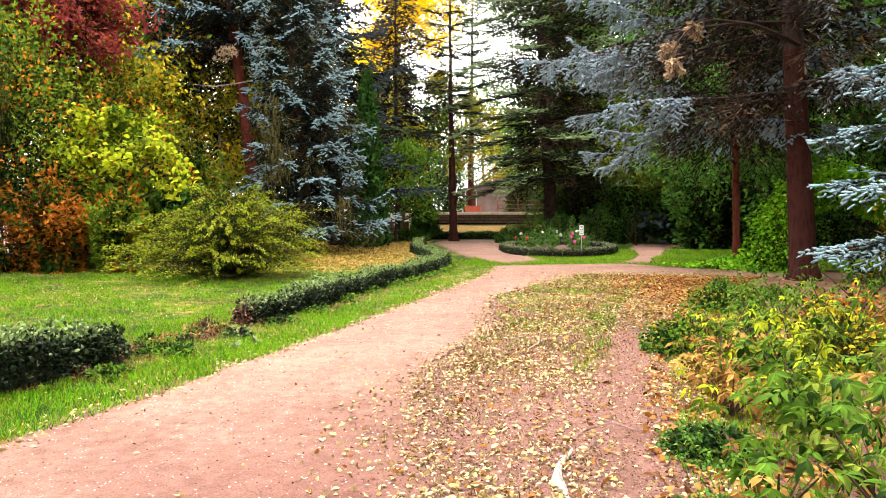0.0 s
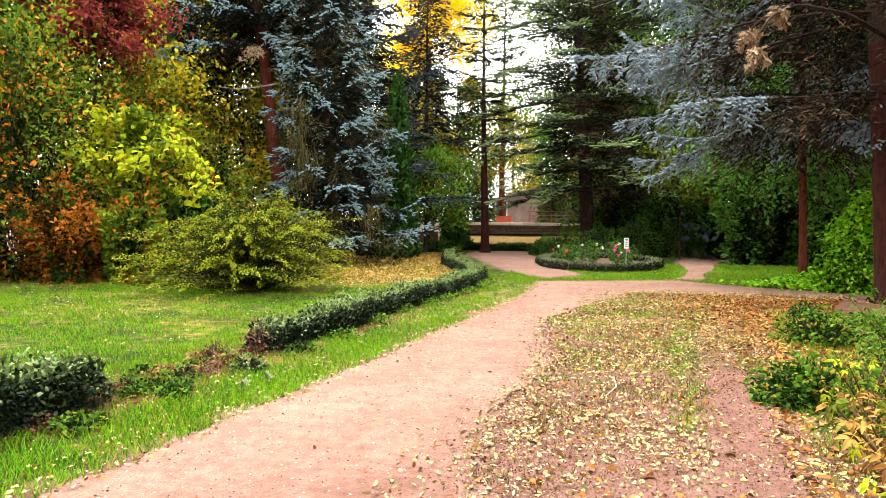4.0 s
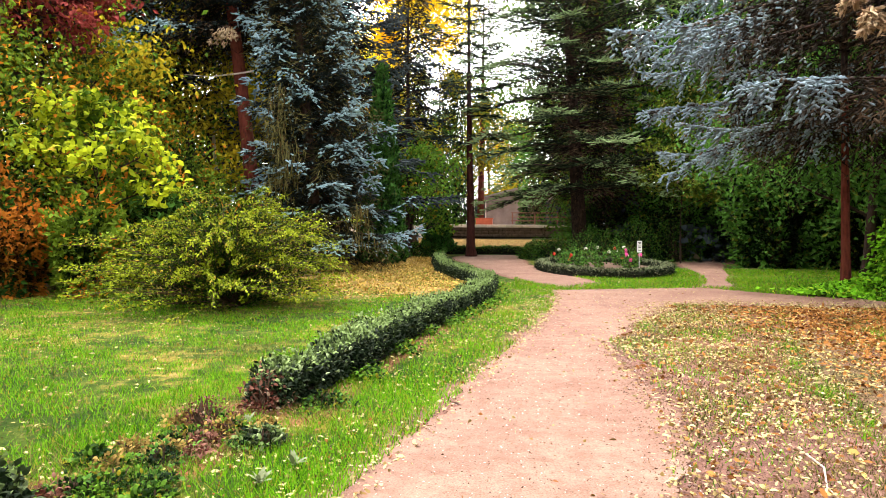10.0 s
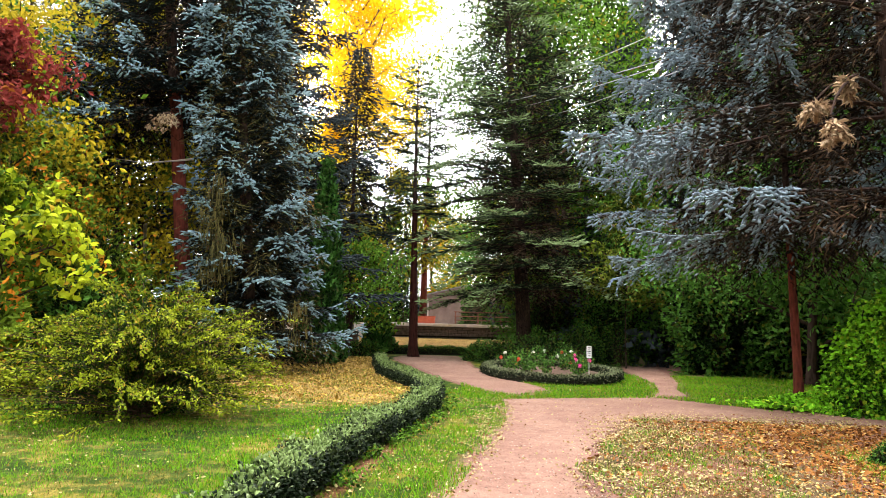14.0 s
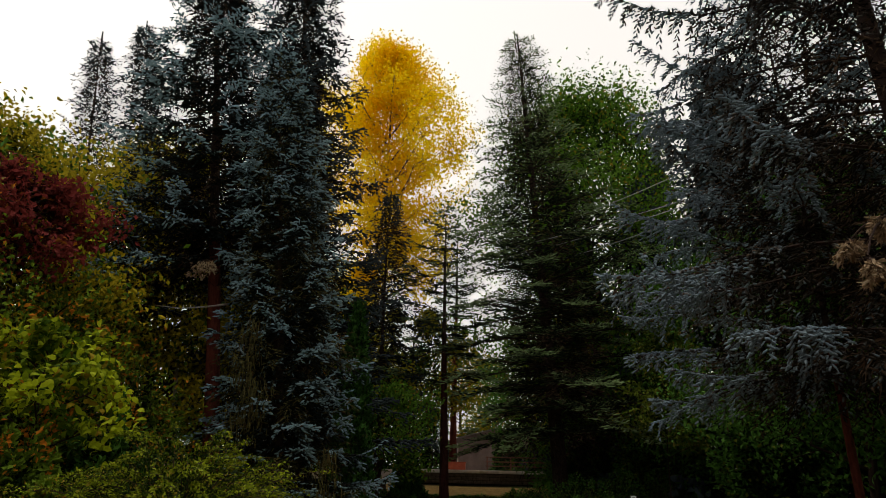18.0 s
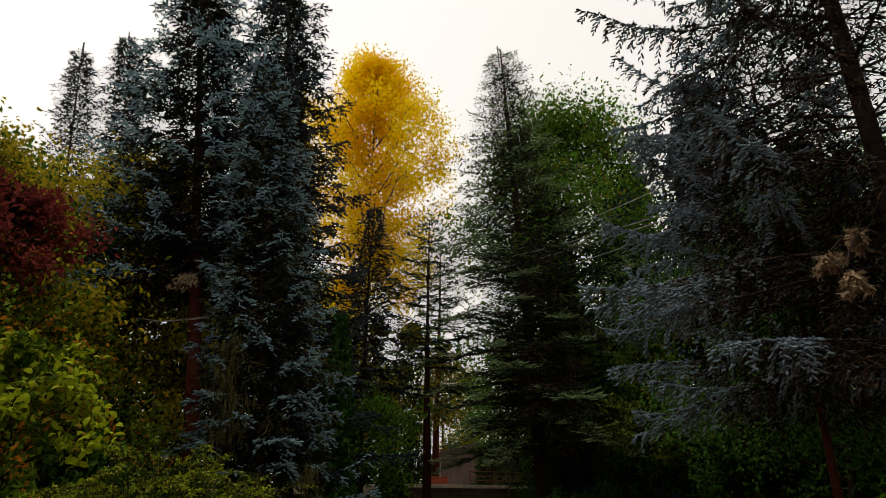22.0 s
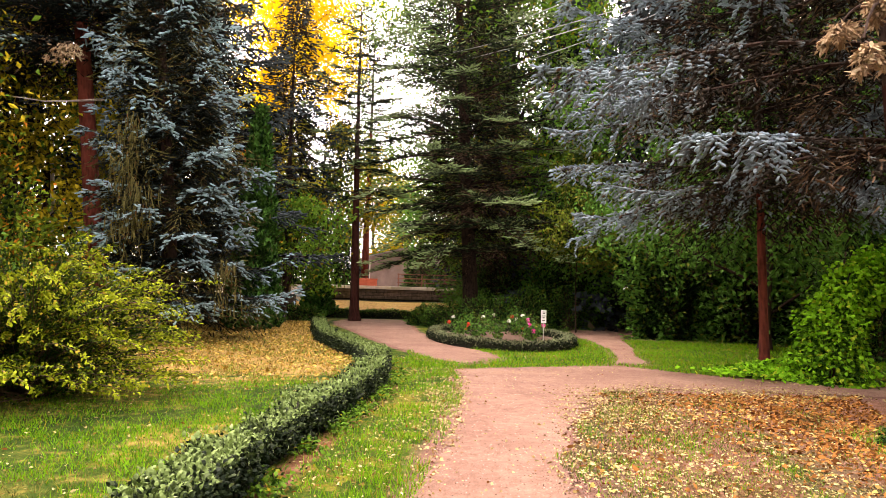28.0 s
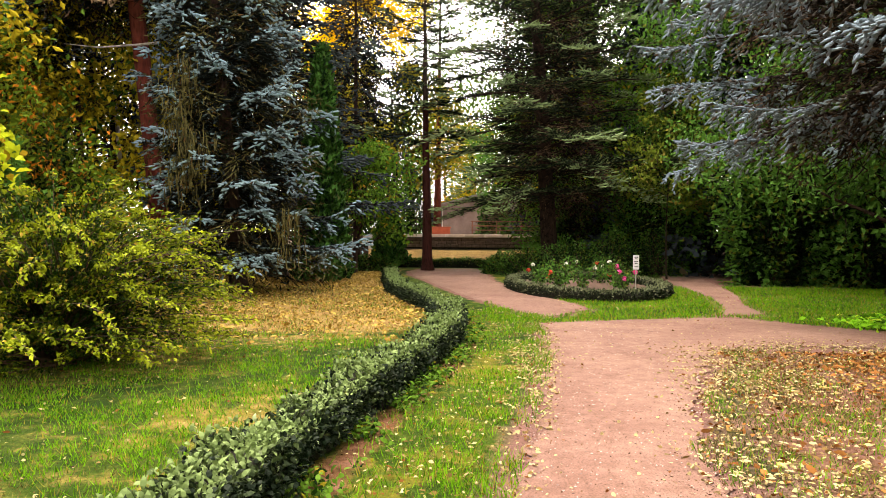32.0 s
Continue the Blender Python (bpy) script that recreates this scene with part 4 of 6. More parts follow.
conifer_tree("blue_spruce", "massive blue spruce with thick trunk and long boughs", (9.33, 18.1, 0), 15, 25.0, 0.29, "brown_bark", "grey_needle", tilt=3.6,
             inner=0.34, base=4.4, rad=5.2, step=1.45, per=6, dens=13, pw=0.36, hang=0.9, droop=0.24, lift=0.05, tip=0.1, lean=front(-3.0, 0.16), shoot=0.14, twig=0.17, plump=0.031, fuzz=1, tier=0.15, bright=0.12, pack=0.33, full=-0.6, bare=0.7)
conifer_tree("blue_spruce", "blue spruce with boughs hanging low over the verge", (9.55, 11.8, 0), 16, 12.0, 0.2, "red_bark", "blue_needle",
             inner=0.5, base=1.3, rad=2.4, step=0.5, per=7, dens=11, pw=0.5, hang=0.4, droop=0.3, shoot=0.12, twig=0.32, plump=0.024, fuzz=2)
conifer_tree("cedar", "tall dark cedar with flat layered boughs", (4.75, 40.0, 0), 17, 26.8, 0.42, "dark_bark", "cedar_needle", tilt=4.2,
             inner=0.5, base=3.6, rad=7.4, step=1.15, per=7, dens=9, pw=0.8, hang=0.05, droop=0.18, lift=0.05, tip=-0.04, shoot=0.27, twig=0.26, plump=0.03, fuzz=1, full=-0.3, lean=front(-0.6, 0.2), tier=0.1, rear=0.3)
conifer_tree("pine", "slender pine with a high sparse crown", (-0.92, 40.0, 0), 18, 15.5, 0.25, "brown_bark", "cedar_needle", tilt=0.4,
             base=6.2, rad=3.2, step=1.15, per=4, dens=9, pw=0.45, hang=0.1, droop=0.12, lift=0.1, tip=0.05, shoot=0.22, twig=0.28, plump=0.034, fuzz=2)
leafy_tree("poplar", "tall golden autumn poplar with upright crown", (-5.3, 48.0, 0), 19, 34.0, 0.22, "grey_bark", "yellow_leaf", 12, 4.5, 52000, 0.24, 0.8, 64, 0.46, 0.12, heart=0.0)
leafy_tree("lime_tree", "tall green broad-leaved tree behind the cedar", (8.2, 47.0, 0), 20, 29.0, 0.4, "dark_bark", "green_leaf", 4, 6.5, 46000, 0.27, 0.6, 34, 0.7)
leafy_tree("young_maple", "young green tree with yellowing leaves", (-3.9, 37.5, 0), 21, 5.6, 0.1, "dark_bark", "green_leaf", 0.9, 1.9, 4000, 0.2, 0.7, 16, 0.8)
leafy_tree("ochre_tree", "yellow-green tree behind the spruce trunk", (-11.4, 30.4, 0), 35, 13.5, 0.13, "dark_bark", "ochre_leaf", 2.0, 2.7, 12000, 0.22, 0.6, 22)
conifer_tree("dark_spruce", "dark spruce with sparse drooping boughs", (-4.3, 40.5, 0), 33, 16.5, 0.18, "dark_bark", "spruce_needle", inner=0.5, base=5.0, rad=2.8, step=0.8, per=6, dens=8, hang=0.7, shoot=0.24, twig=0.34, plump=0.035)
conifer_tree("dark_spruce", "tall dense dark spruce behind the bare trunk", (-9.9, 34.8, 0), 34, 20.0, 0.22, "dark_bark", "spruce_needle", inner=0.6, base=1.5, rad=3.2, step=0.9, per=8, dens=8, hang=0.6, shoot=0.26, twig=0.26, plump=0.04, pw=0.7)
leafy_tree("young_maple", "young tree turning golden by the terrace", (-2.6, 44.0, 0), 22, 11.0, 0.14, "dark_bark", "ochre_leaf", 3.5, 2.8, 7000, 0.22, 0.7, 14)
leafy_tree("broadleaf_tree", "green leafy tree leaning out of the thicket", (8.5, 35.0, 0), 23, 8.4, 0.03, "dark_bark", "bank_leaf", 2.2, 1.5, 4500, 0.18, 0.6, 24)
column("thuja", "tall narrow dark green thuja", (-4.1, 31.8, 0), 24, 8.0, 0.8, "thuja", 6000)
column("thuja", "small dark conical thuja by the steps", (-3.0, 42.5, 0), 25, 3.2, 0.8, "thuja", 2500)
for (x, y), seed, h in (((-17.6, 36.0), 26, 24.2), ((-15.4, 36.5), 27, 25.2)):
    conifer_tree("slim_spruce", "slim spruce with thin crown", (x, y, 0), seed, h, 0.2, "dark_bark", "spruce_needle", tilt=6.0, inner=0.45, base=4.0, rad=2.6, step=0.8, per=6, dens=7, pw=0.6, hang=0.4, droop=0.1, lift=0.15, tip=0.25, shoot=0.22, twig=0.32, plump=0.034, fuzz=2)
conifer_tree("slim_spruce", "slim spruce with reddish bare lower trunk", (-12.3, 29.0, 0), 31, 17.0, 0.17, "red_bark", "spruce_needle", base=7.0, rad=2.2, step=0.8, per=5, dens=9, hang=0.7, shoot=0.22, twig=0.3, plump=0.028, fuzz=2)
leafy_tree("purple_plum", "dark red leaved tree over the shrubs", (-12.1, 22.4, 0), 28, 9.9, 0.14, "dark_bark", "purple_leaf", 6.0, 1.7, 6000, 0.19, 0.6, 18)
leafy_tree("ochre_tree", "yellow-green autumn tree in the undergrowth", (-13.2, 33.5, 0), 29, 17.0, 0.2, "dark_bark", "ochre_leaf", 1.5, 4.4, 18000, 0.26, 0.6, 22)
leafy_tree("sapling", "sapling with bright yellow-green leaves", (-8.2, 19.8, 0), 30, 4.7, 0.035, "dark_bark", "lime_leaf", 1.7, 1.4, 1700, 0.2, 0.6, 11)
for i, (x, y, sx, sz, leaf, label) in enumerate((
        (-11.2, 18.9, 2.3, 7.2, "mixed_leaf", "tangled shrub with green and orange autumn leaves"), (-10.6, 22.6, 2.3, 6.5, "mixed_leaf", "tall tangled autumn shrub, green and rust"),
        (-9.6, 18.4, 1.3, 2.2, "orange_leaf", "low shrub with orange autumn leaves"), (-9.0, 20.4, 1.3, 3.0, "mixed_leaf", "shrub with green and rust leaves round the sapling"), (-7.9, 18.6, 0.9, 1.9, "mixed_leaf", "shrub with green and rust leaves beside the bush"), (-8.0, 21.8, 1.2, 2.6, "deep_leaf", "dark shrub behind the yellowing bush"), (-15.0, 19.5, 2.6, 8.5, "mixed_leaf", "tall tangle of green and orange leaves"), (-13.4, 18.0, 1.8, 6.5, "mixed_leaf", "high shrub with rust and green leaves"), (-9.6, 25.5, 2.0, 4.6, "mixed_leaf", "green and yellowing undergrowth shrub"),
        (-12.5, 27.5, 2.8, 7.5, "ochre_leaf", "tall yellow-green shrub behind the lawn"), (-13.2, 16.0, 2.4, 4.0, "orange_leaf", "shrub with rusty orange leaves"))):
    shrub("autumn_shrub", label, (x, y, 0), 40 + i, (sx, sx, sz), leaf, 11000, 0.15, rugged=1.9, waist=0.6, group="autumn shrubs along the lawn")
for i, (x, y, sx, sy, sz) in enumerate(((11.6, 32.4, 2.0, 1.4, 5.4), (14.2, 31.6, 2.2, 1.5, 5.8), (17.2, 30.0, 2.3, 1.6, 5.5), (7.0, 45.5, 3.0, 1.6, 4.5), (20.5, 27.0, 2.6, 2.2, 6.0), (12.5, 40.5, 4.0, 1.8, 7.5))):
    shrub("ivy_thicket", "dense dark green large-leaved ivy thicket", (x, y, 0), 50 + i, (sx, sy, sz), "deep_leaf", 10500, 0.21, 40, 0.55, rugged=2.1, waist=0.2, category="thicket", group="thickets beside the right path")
# The shrub at (8.9, 37.4) is added to darken the shaded gap there.
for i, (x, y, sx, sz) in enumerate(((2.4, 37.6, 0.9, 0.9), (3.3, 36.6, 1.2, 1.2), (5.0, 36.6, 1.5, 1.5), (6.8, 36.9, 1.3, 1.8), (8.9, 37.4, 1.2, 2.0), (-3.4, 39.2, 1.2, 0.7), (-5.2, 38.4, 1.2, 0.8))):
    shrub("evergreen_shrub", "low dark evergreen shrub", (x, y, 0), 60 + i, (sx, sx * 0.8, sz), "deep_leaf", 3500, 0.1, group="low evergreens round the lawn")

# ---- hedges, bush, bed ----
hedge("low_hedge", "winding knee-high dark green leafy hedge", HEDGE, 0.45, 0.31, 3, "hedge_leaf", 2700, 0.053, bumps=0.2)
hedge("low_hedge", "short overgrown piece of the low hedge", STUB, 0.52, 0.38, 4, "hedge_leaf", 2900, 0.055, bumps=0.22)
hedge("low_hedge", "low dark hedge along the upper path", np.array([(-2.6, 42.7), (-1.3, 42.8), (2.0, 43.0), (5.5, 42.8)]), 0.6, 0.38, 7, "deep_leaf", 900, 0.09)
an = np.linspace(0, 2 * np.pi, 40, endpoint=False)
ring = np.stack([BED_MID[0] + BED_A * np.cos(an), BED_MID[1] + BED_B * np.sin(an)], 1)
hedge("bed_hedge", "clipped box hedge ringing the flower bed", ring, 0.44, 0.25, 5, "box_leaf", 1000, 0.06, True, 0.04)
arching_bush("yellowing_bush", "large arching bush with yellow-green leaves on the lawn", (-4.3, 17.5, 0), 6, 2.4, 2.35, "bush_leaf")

# ---- terrace, walls and house beyond the lawn ----
def stone_wall(name, label, x0, x1, y, z0, z1, seed, deep=0.45, course=0.2, cap=0.08, over=0.06):
    """A wall of coursed stones of their own, with a pale cap."""
    rng = np.random.default_rng(seed)
    t = thing(name, label, "wall", ((x0 + x1) / 2, y, z0))
    half = (x1 - x0) / 2
    part("backing", Geo().add(*box(-half, 0.05, -0.1, half, deep, z1 - z0 - cap - 0.01)), "core", t)
    z = 0.0
    while z < z1 - z0 - cap - 0.05:
        h = min(course * rng.uniform(0.85, 1.15), z1 - z0 - cap - z)
        x = -half
        while x < half - 0.05:
            w = min(rng.uniform(0.35, 0.75), half - x)
            proud = rng.uniform(0.0, 0.04)
            part("stone", Geo().add(*box(x + 0.01, -proud, z + 0.01, x + w - 0.01, 0.2, z + h - 0.01, 0.018)), "stone", t)
            x += w
        z += h
    x = -half
    while x < half - 0.05:
        w = min(rng.uniform(0.9, 1.4), half - x)
        part("cap_stone", Geo().add(*box(x + 0.006, -over, z1 - z0 - cap, x + w - 0.006, deep + over, z1 - z0, 0.015)), "cap", t)
        x += w
    return t


stone_wall("terrace_wall", "dark stone retaining wall with a pale cap", -3.6, 7.5, 50.0, 0.9, 1.72, 70, cap=0.2, over=0.15)
stone_wall("garden_wall", "low stone wall beside the lawn steps", -9.0, -4.6, 46.0, 0.2, 1.15, 71)
tagged(solo("terrace", Geo().add(*box(-14, 50.4, 0.2, 14, 90, 1.66)), "cap", "pale paved terrace in front of the house", "terrace", kind="structure"))
hs = thing("house", "small pink plastered house with a grey roof", "house", (2.4, 60.0, 1.66))
part("wall", Geo().add(*box(-4.4, 0, 0, 4.4, 6.0, 2.1, 0.02)), "plaster", hs)
gable = np.array([(-4.4, 0.0, 2.1), (4.4, 0.0, 2.1), (0, 0.0, 3.2), (-4.4, 0.3, 2.1), (4.4, 0.3, 2.1), (0, 0.3, 3.2)])
part("gable", Geo().add(gable, [(0, 1, 2), (5, 4, 3), (0, 3, 4), (0, 4, 1), (1, 4, 5), (1, 5, 2), (2, 5, 3), (2, 3, 0)]), "plaster", hs)
for sgn in (-1, 1):
    for row in range(9):
        f0, f1 = row / 9, (row + 1.12) / 9
        for col in range(14):
            y0 = -0.45 + col * 0.5
            a, b = (sgn * 4.9 * (1 - f0), 1.99 + 1.27 * f0), (sgn * 4.9 * (1 - f1), 1.99 + 1.27 * f1)
            up = 0.05
            q = np.array([(a[0], y0, a[1] + up), (b[0], y0, b[1] + up * 0.4), (b[0], y0 + 0.48, b[1] + up * 0.4), (a[0], y0 + 0.48, a[1] + up)])
            q2 = q - (0, 0, 0.05)
            part("tile", Geo().add(np.concatenate([q, q2]), [(0, 1, 2), (0, 2, 3), (4, 6, 5), (4, 7, 6), (0, 4, 5), (0, 5, 1), (1, 5, 6), (1, 6, 2), (2, 6, 7), (2, 7, 3), (3, 7, 4), (3, 4, 0)]), "roof", hs)
dr = part("door", Geo().add(*box(-4.15, -0.06, 0, -3.3, 0.02, 1.95, 0.01)), "door_paint", hs)
part("door_frame", Geo().add(*box(-4.25, -0.09, 0, -4.15, 0.02, 2.02)).add(*box(-3.3, -0.09, 0, -3.2, 0.02, 2.02)).add(*box(-4.15, -0.09, 1.95, -3.3, 0.02, 2.02)), "cap", dr)
leafy_tree("young_maple", "bright green young tree in front of the house", (6.2, 47.5, 0.5), 73, 7.0, 0.08, "dark_bark", "green_leaf", 1.2, 2.4, 6000, 0.2, 0.6, 14)
ped = thing("pedestal", "orange-red painted pedestal on the terrace", "pedestal", (-0.78, 55.0, 1.66))
part("body", Geo().add(*box(-0.62, -0.45, 0, 0.62, 0.45, 0.5, 0.02)), "orange_paint", ped)
part("top", Geo().add(*box(-0.68, -0.5, 0.5, 0.68, 0.5, 0.58, 0.015)), "orange_paint", ped)
conifer_tree("red_pine", "slender pine with bright red-brown trunk on the terrace", (-1.15, 57.0, 1.66), 72, 19.0, 0.3, "red_bark", "cedar_needle", base=10.5, rad=2.6, step=0.9, per=5, dens=8, pw=0.4, hang=0.1, droop=0.05, shoot=0.22, twig=0.28, plump=0.034)
for i, (x, w, z) in enumerate(((-9.6, 1.8, 4.6), (2.9, 1.3, 3.4), (5.2, 1.2, 2.8), (-4.3, 1.9, 6.2), (-2.6, 1.2, 5.0), (6.8, 1.4, 3.4), (-6.8, 1.8, 4.4))):
    shrub("terrace_shrub", "dark leafy shrub growing on the terrace", (x, 56.5 + 0.3 * (i % 2), 1.66), 75 + i, (w, w, z), "deep_leaf", 3000, 0.2, rugged=1.6, group="shrubs on the terrace")
fence = thing("railing", "red-brown wooden railing along the terrace edge", "railing", (4.3, 50.4, 1.72))
for k in range(5):
    x = -3.0 + k * 1.5
    part("post", Geo().add(*box(x - 0.04, -0.05, 0, x + 0.04, 0.05, 0.84, 0.008)), "rail", fence)
for z in (0.26, 0.52, 0.8):
    part("rail", Geo().add(*box(-3.1, -0.085, z - 0.032, 3.1, -0.052, z + 0.032, 0.006)), "rail", fence)

# ---- overhead cables ----
for a, b in (((3.6, 45.0, 15.6), (9.5, 30.0, 13.1)), ((0.0, 45.0, 13.4), (9.5, 30.0, 11.6)), ((-1.0, 45.0, 13.8), (9.5, 30.0, 11.8)), ((3.2, 45.0, 13.2), (9.5, 30.0, 11.2))):
    a, b = np.array(a), np.array(b)
    s = np.linspace(-0.3, 1.35, 24)[:, None]
    line = a + (b - a) * s + UP * 0.25 * (2 * s - 1) ** 2
    solo("overhead_cable", Geo().add(*tube(line, np.full(24, 0.017), 5)), "cable", "thin pale overhead cable strung between trees", "cable", group="overhead cables")

# ---- flower bed ----
bed = Geo()
aa = np.linspace(0, 2 * np.pi, 48, endpoint=False)
inner = np.stack([BED_MID[0] + (BED_A - 0.2) * np.cos(aa), BED_MID[1] + (BED_B - 0.2) * np.sin(aa), 0.10 + 0 * aa], 1)
bed.add(np.concatenate([inner, [[*BED_MID, 0.2]]]), [(k, (k + 1) % 48, 48) for k in range(48)])
solo("flower_bed_soil", bed, "soil", "bare brown soil of the flower bed", "soil", kind="structure")


def rose(at, seed, high, petals, blooms):
    rng = np.random.default_rng(seed)
    t = thing("rose_bush", f"leggy rose bush with {petals.split('_')[0]} blooms in the bed", "rose", at, "roses in the flower bed")
    wood, fol = Geo(), Geo()
    tips = []
    for k in range(6):
        a = rng.uniform(0, 6.28)
        e = np.array([np.cos(a) * 0.34, np.sin(a) * 0.34, high * rng.uniform(0.6, 1.05)])
        line = np.stack([e * s * (1, 1, 0) * s + (0, 0, e[2] * s) for s in np.linspace(0, 1, 5)])
        wood.add(*tube(line, np.linspace(0.012, 0.005, 5), 4, False), 0.3)
        tips.append(e)
        p = line[rng.integers(1, 5, 45)] + rng.normal(0, 0.09, (45, 3))
        v, f = leaves(rng, p, rng.normal(0, 1, (45, 3)), 0.085, 0.055)
        fol.add(v, f, np.repeat(rng.uniform(0.1, 0.9, 45), 6))
    part("stemwork", wood, "twig", t, kind="stuff")
    part("foliage", fol, "deep_leaf", t, kind="stuff")
    for e in tips[:blooms]:
        u = unit(rng.normal(size=(22, 3)) + UP * 0.5)
        v, f = leaves(rng, e + u * 0.015, u, 0.062, 0.056, 0.4)
        part("bloom", Geo().add(v, f, np.repeat(rng.uniform(0, 1, 22), 6)), petals, t)
    return t


for i, (x, y, h, petals, blooms) in enumerate(((4.86, 26.95, 0.66, "pink_petal", 5), (3.4, 28.0, 0.5, "red_petal", 2), (4.1, 28.4, 0.6, "white_petal", 1), (5.1, 28.6, 0.55, "red_petal", 1), (3.8, 29.6, 0.65, "white_petal", 1),
                                               (4.9, 30.0, 0.85, "white_petal", 2), (5.5, 29.4, 0.55, "white_petal", 1), (3.2, 30.5, 0.6, "white_petal", 1), (4.4, 31.4, 0.7, "white_petal", 1), (5.4, 31.5, 0.65, "red_petal", 1), (2.9, 29.2, 0.5, "red_petal", 1))):
    rose((x, y, 0.13), 80 + i, h, petals, blooms)
sg = thing("bed_sign", "small white sign on a thin steel post", "sign", (5.05, 26.35, 0.1))
part("post", Geo().add(*tube([(0, 0, 0), (0, 0, 0.4), (0, 0, 0.72)], [0.012] * 3, 8)), "steel", sg)
pl = part("panel", Geo().add(*box(-0.075, -0.02, 0.68, 0.075, 0.0, 1.04, 0.004)), "sign", sg)
for z, w in ((0.99, 0.09), (0.95, 0.06), (0.88, 0.1), (0.83, 0.07), (0.75, 0.08)):
    part("print_line", Geo().add(*box(-w / 2, -0.024, z - 0.009, w / 2, -0.021, z + 0.009)), "ink", pl)

# ---- vine arch and ivy by the slim trunk ----
arch = thing("vine_arch", "rounded vine-covered arch of bright green leaves", "vine", (10.3, 20.6, 0))
rng = np.random.default_rng(90)
sa = np.linspace(0, 1, 9)
line = np.array([(-0.75, 0, 0), (-0.7, 0.05, 0.5), (-0.55, 0.1, 1.1), (-0.25, 0.1, 1.7), (0.15, 0.05, 2.1), (0.65, 0, 2.3), (1.2, 0, 2.3), (1.7, 0.05, 2.0), (2.0, 0.1, 1.6)])
part("stem", Geo().add(*tube(line, np.linspace(0.06, 0.03, 9), 6)), "twig", arch)
n = 15000
s = rng.uniform(0, 1, n) ** 0.9
c = np.stack([np.interp(s, sa, line[:, k]) for k in range(3)], 1)
wd = np.interp(s, [0, 0.25, 0.55, 0.8, 1], [0.7, 0.6, 0.5, 0.5, 0.42])
u = unit(rng.normal(size=(n, 3)))
tuft = wobble(u[:, 0] * 5 + u[:, 2] * 4, s * 18, 2.0)
p = c + u * (wd * rng.uniform(0.72, 1.05, n) * (1 + 0.55 * tuft))[:, None]
p[:, 2] = np.maximum(p[:, 2], 0.05)
hollow = (p[:, 0] - 0.6 * p[:, 1] > 0.0) & (p[:, 2] < 1.45 + 0.5 * tuft) & (p[:, 2] > 0.3 + 0.3 * tuft)
p, u, s, tuft = p[~hollow], u[~hollow], s[~hollow], tuft[~hollow]
n = len(p)
v, f = leaves(rng, p, u * (0.8, 0.8, 0.2) + rng.normal(0, 0.28, (n, 3)) - UP * 0.4, 0.1 * rng.uniform(0.7, 1.3, n), 0.085, 0.12)
# Paler along the arch and on tufts: its lit top put into tone.
part("foliage", Geo().add(v, f, np.repeat(np.clip(0.2 + 0.6 * s + 0.4 * tuft + rng.normal(0, 0.12, n), 0, 1), 6)), "vine_leaf", arch, kind="stuff")
n = 3500
q = rng.normal(0, 1, (n, 2)) * (0.6, 0.42) + (9.15, 21.5)
p = np.concatenate([q, 0.05 + 0.3 * rng.uniform(0, 1, (n, 1)) * np.exp(-(((q - (9.15, 21.5)) / (1.2, 0.8)) ** 2).sum(1))[:, None]], 1)
v, f = leaves(rng, p, rng.normal(0, 1, (n, 3)) * (1, 1, 0.35), 0.11 * rng.uniform(0.7, 1.3, n), 0.09)
solo("ivy_patch", Geo().add(v, f, np.repeat(rng.uniform(0.1, 0.9, n), 6)), "vine_leaf", "low ivy carpet round the slim trunk", "ivy", kind="stuff")

# ---- dead and dry pieces on the trees ----
def dry_spray(at, seed, size, label):
    rng = np.random.default_rng(seed)
    t = thing("dry_bough", label, "bough", at)
    wood, fol = Geo(), Geo()
    for k in range(6):
        e = np.array([rng.normal(0, 0.45), rng.normal(0, 0.45), -rng.uniform(0.5, 1.1)]) * size
        ln = np.stack([e * (s, s, s * s) for s in np.linspace(0, 1, 5)])
        wood.add(*tube(ln, np.linspace(0.012, 0.004, 5), 4, False), 0.3)
        pp = ln[rng.integers(2, 5, 22)] + rng.normal(0, 0.09 * size, (22, 3))
        v, f = fingers(rng, pp, unit(e) + rng.normal(0, 0.5, (22, 3)), 0.12, 0.019)
        fol.add(v, f, np.repeat(rng.uniform(0, 1, 22), 7))
        v, f = needles(rng, pp, unit(e) + rng.normal(0, 0.5, (22, 3)), 0.14, 0.05, 4, 0.09)
        fol.add(v, f, np.repeat(rng.uniform(0, 1, 22), 12))
    part("branchwork", wood, "twig", t, kind="stuff")
    part("needles", fol, "rust_needle", t, kind="stuff")


for i, (p, sz) in enumerate((((-7.82, 25.53, 7.8), 0.5), ((5.45, 14.26, 4.32), 0.24), ((5.99, 14.68, 5.04), 0.2), ((5.44, 14.65, 4.66), 0.18))):
    dry_spray(p, 100 + i, sz, "bunch of dead rust-brown needles on a spruce")
solo("dead_bough", Geo().add(*tube(curve([(9.0, 17.9, 5.35), (7.6, 16.4, 5.4), (6.2, 14.9, 5.15), (5.6, 14.4, 4.75), (5.42, 14.24, 4.35)], 16), np.linspace(0.05, 0.012, 16), 6)).add(*tube(curve([(6.2, 14.9, 5.15), (5.75, 14.8, 4.95), (5.44, 14.65, 4.65)], 8), np.linspace(0.02, 0.008, 8), 5)), "dark_bark", "long dead bough of the massive spruce with withered bunches", "bough")
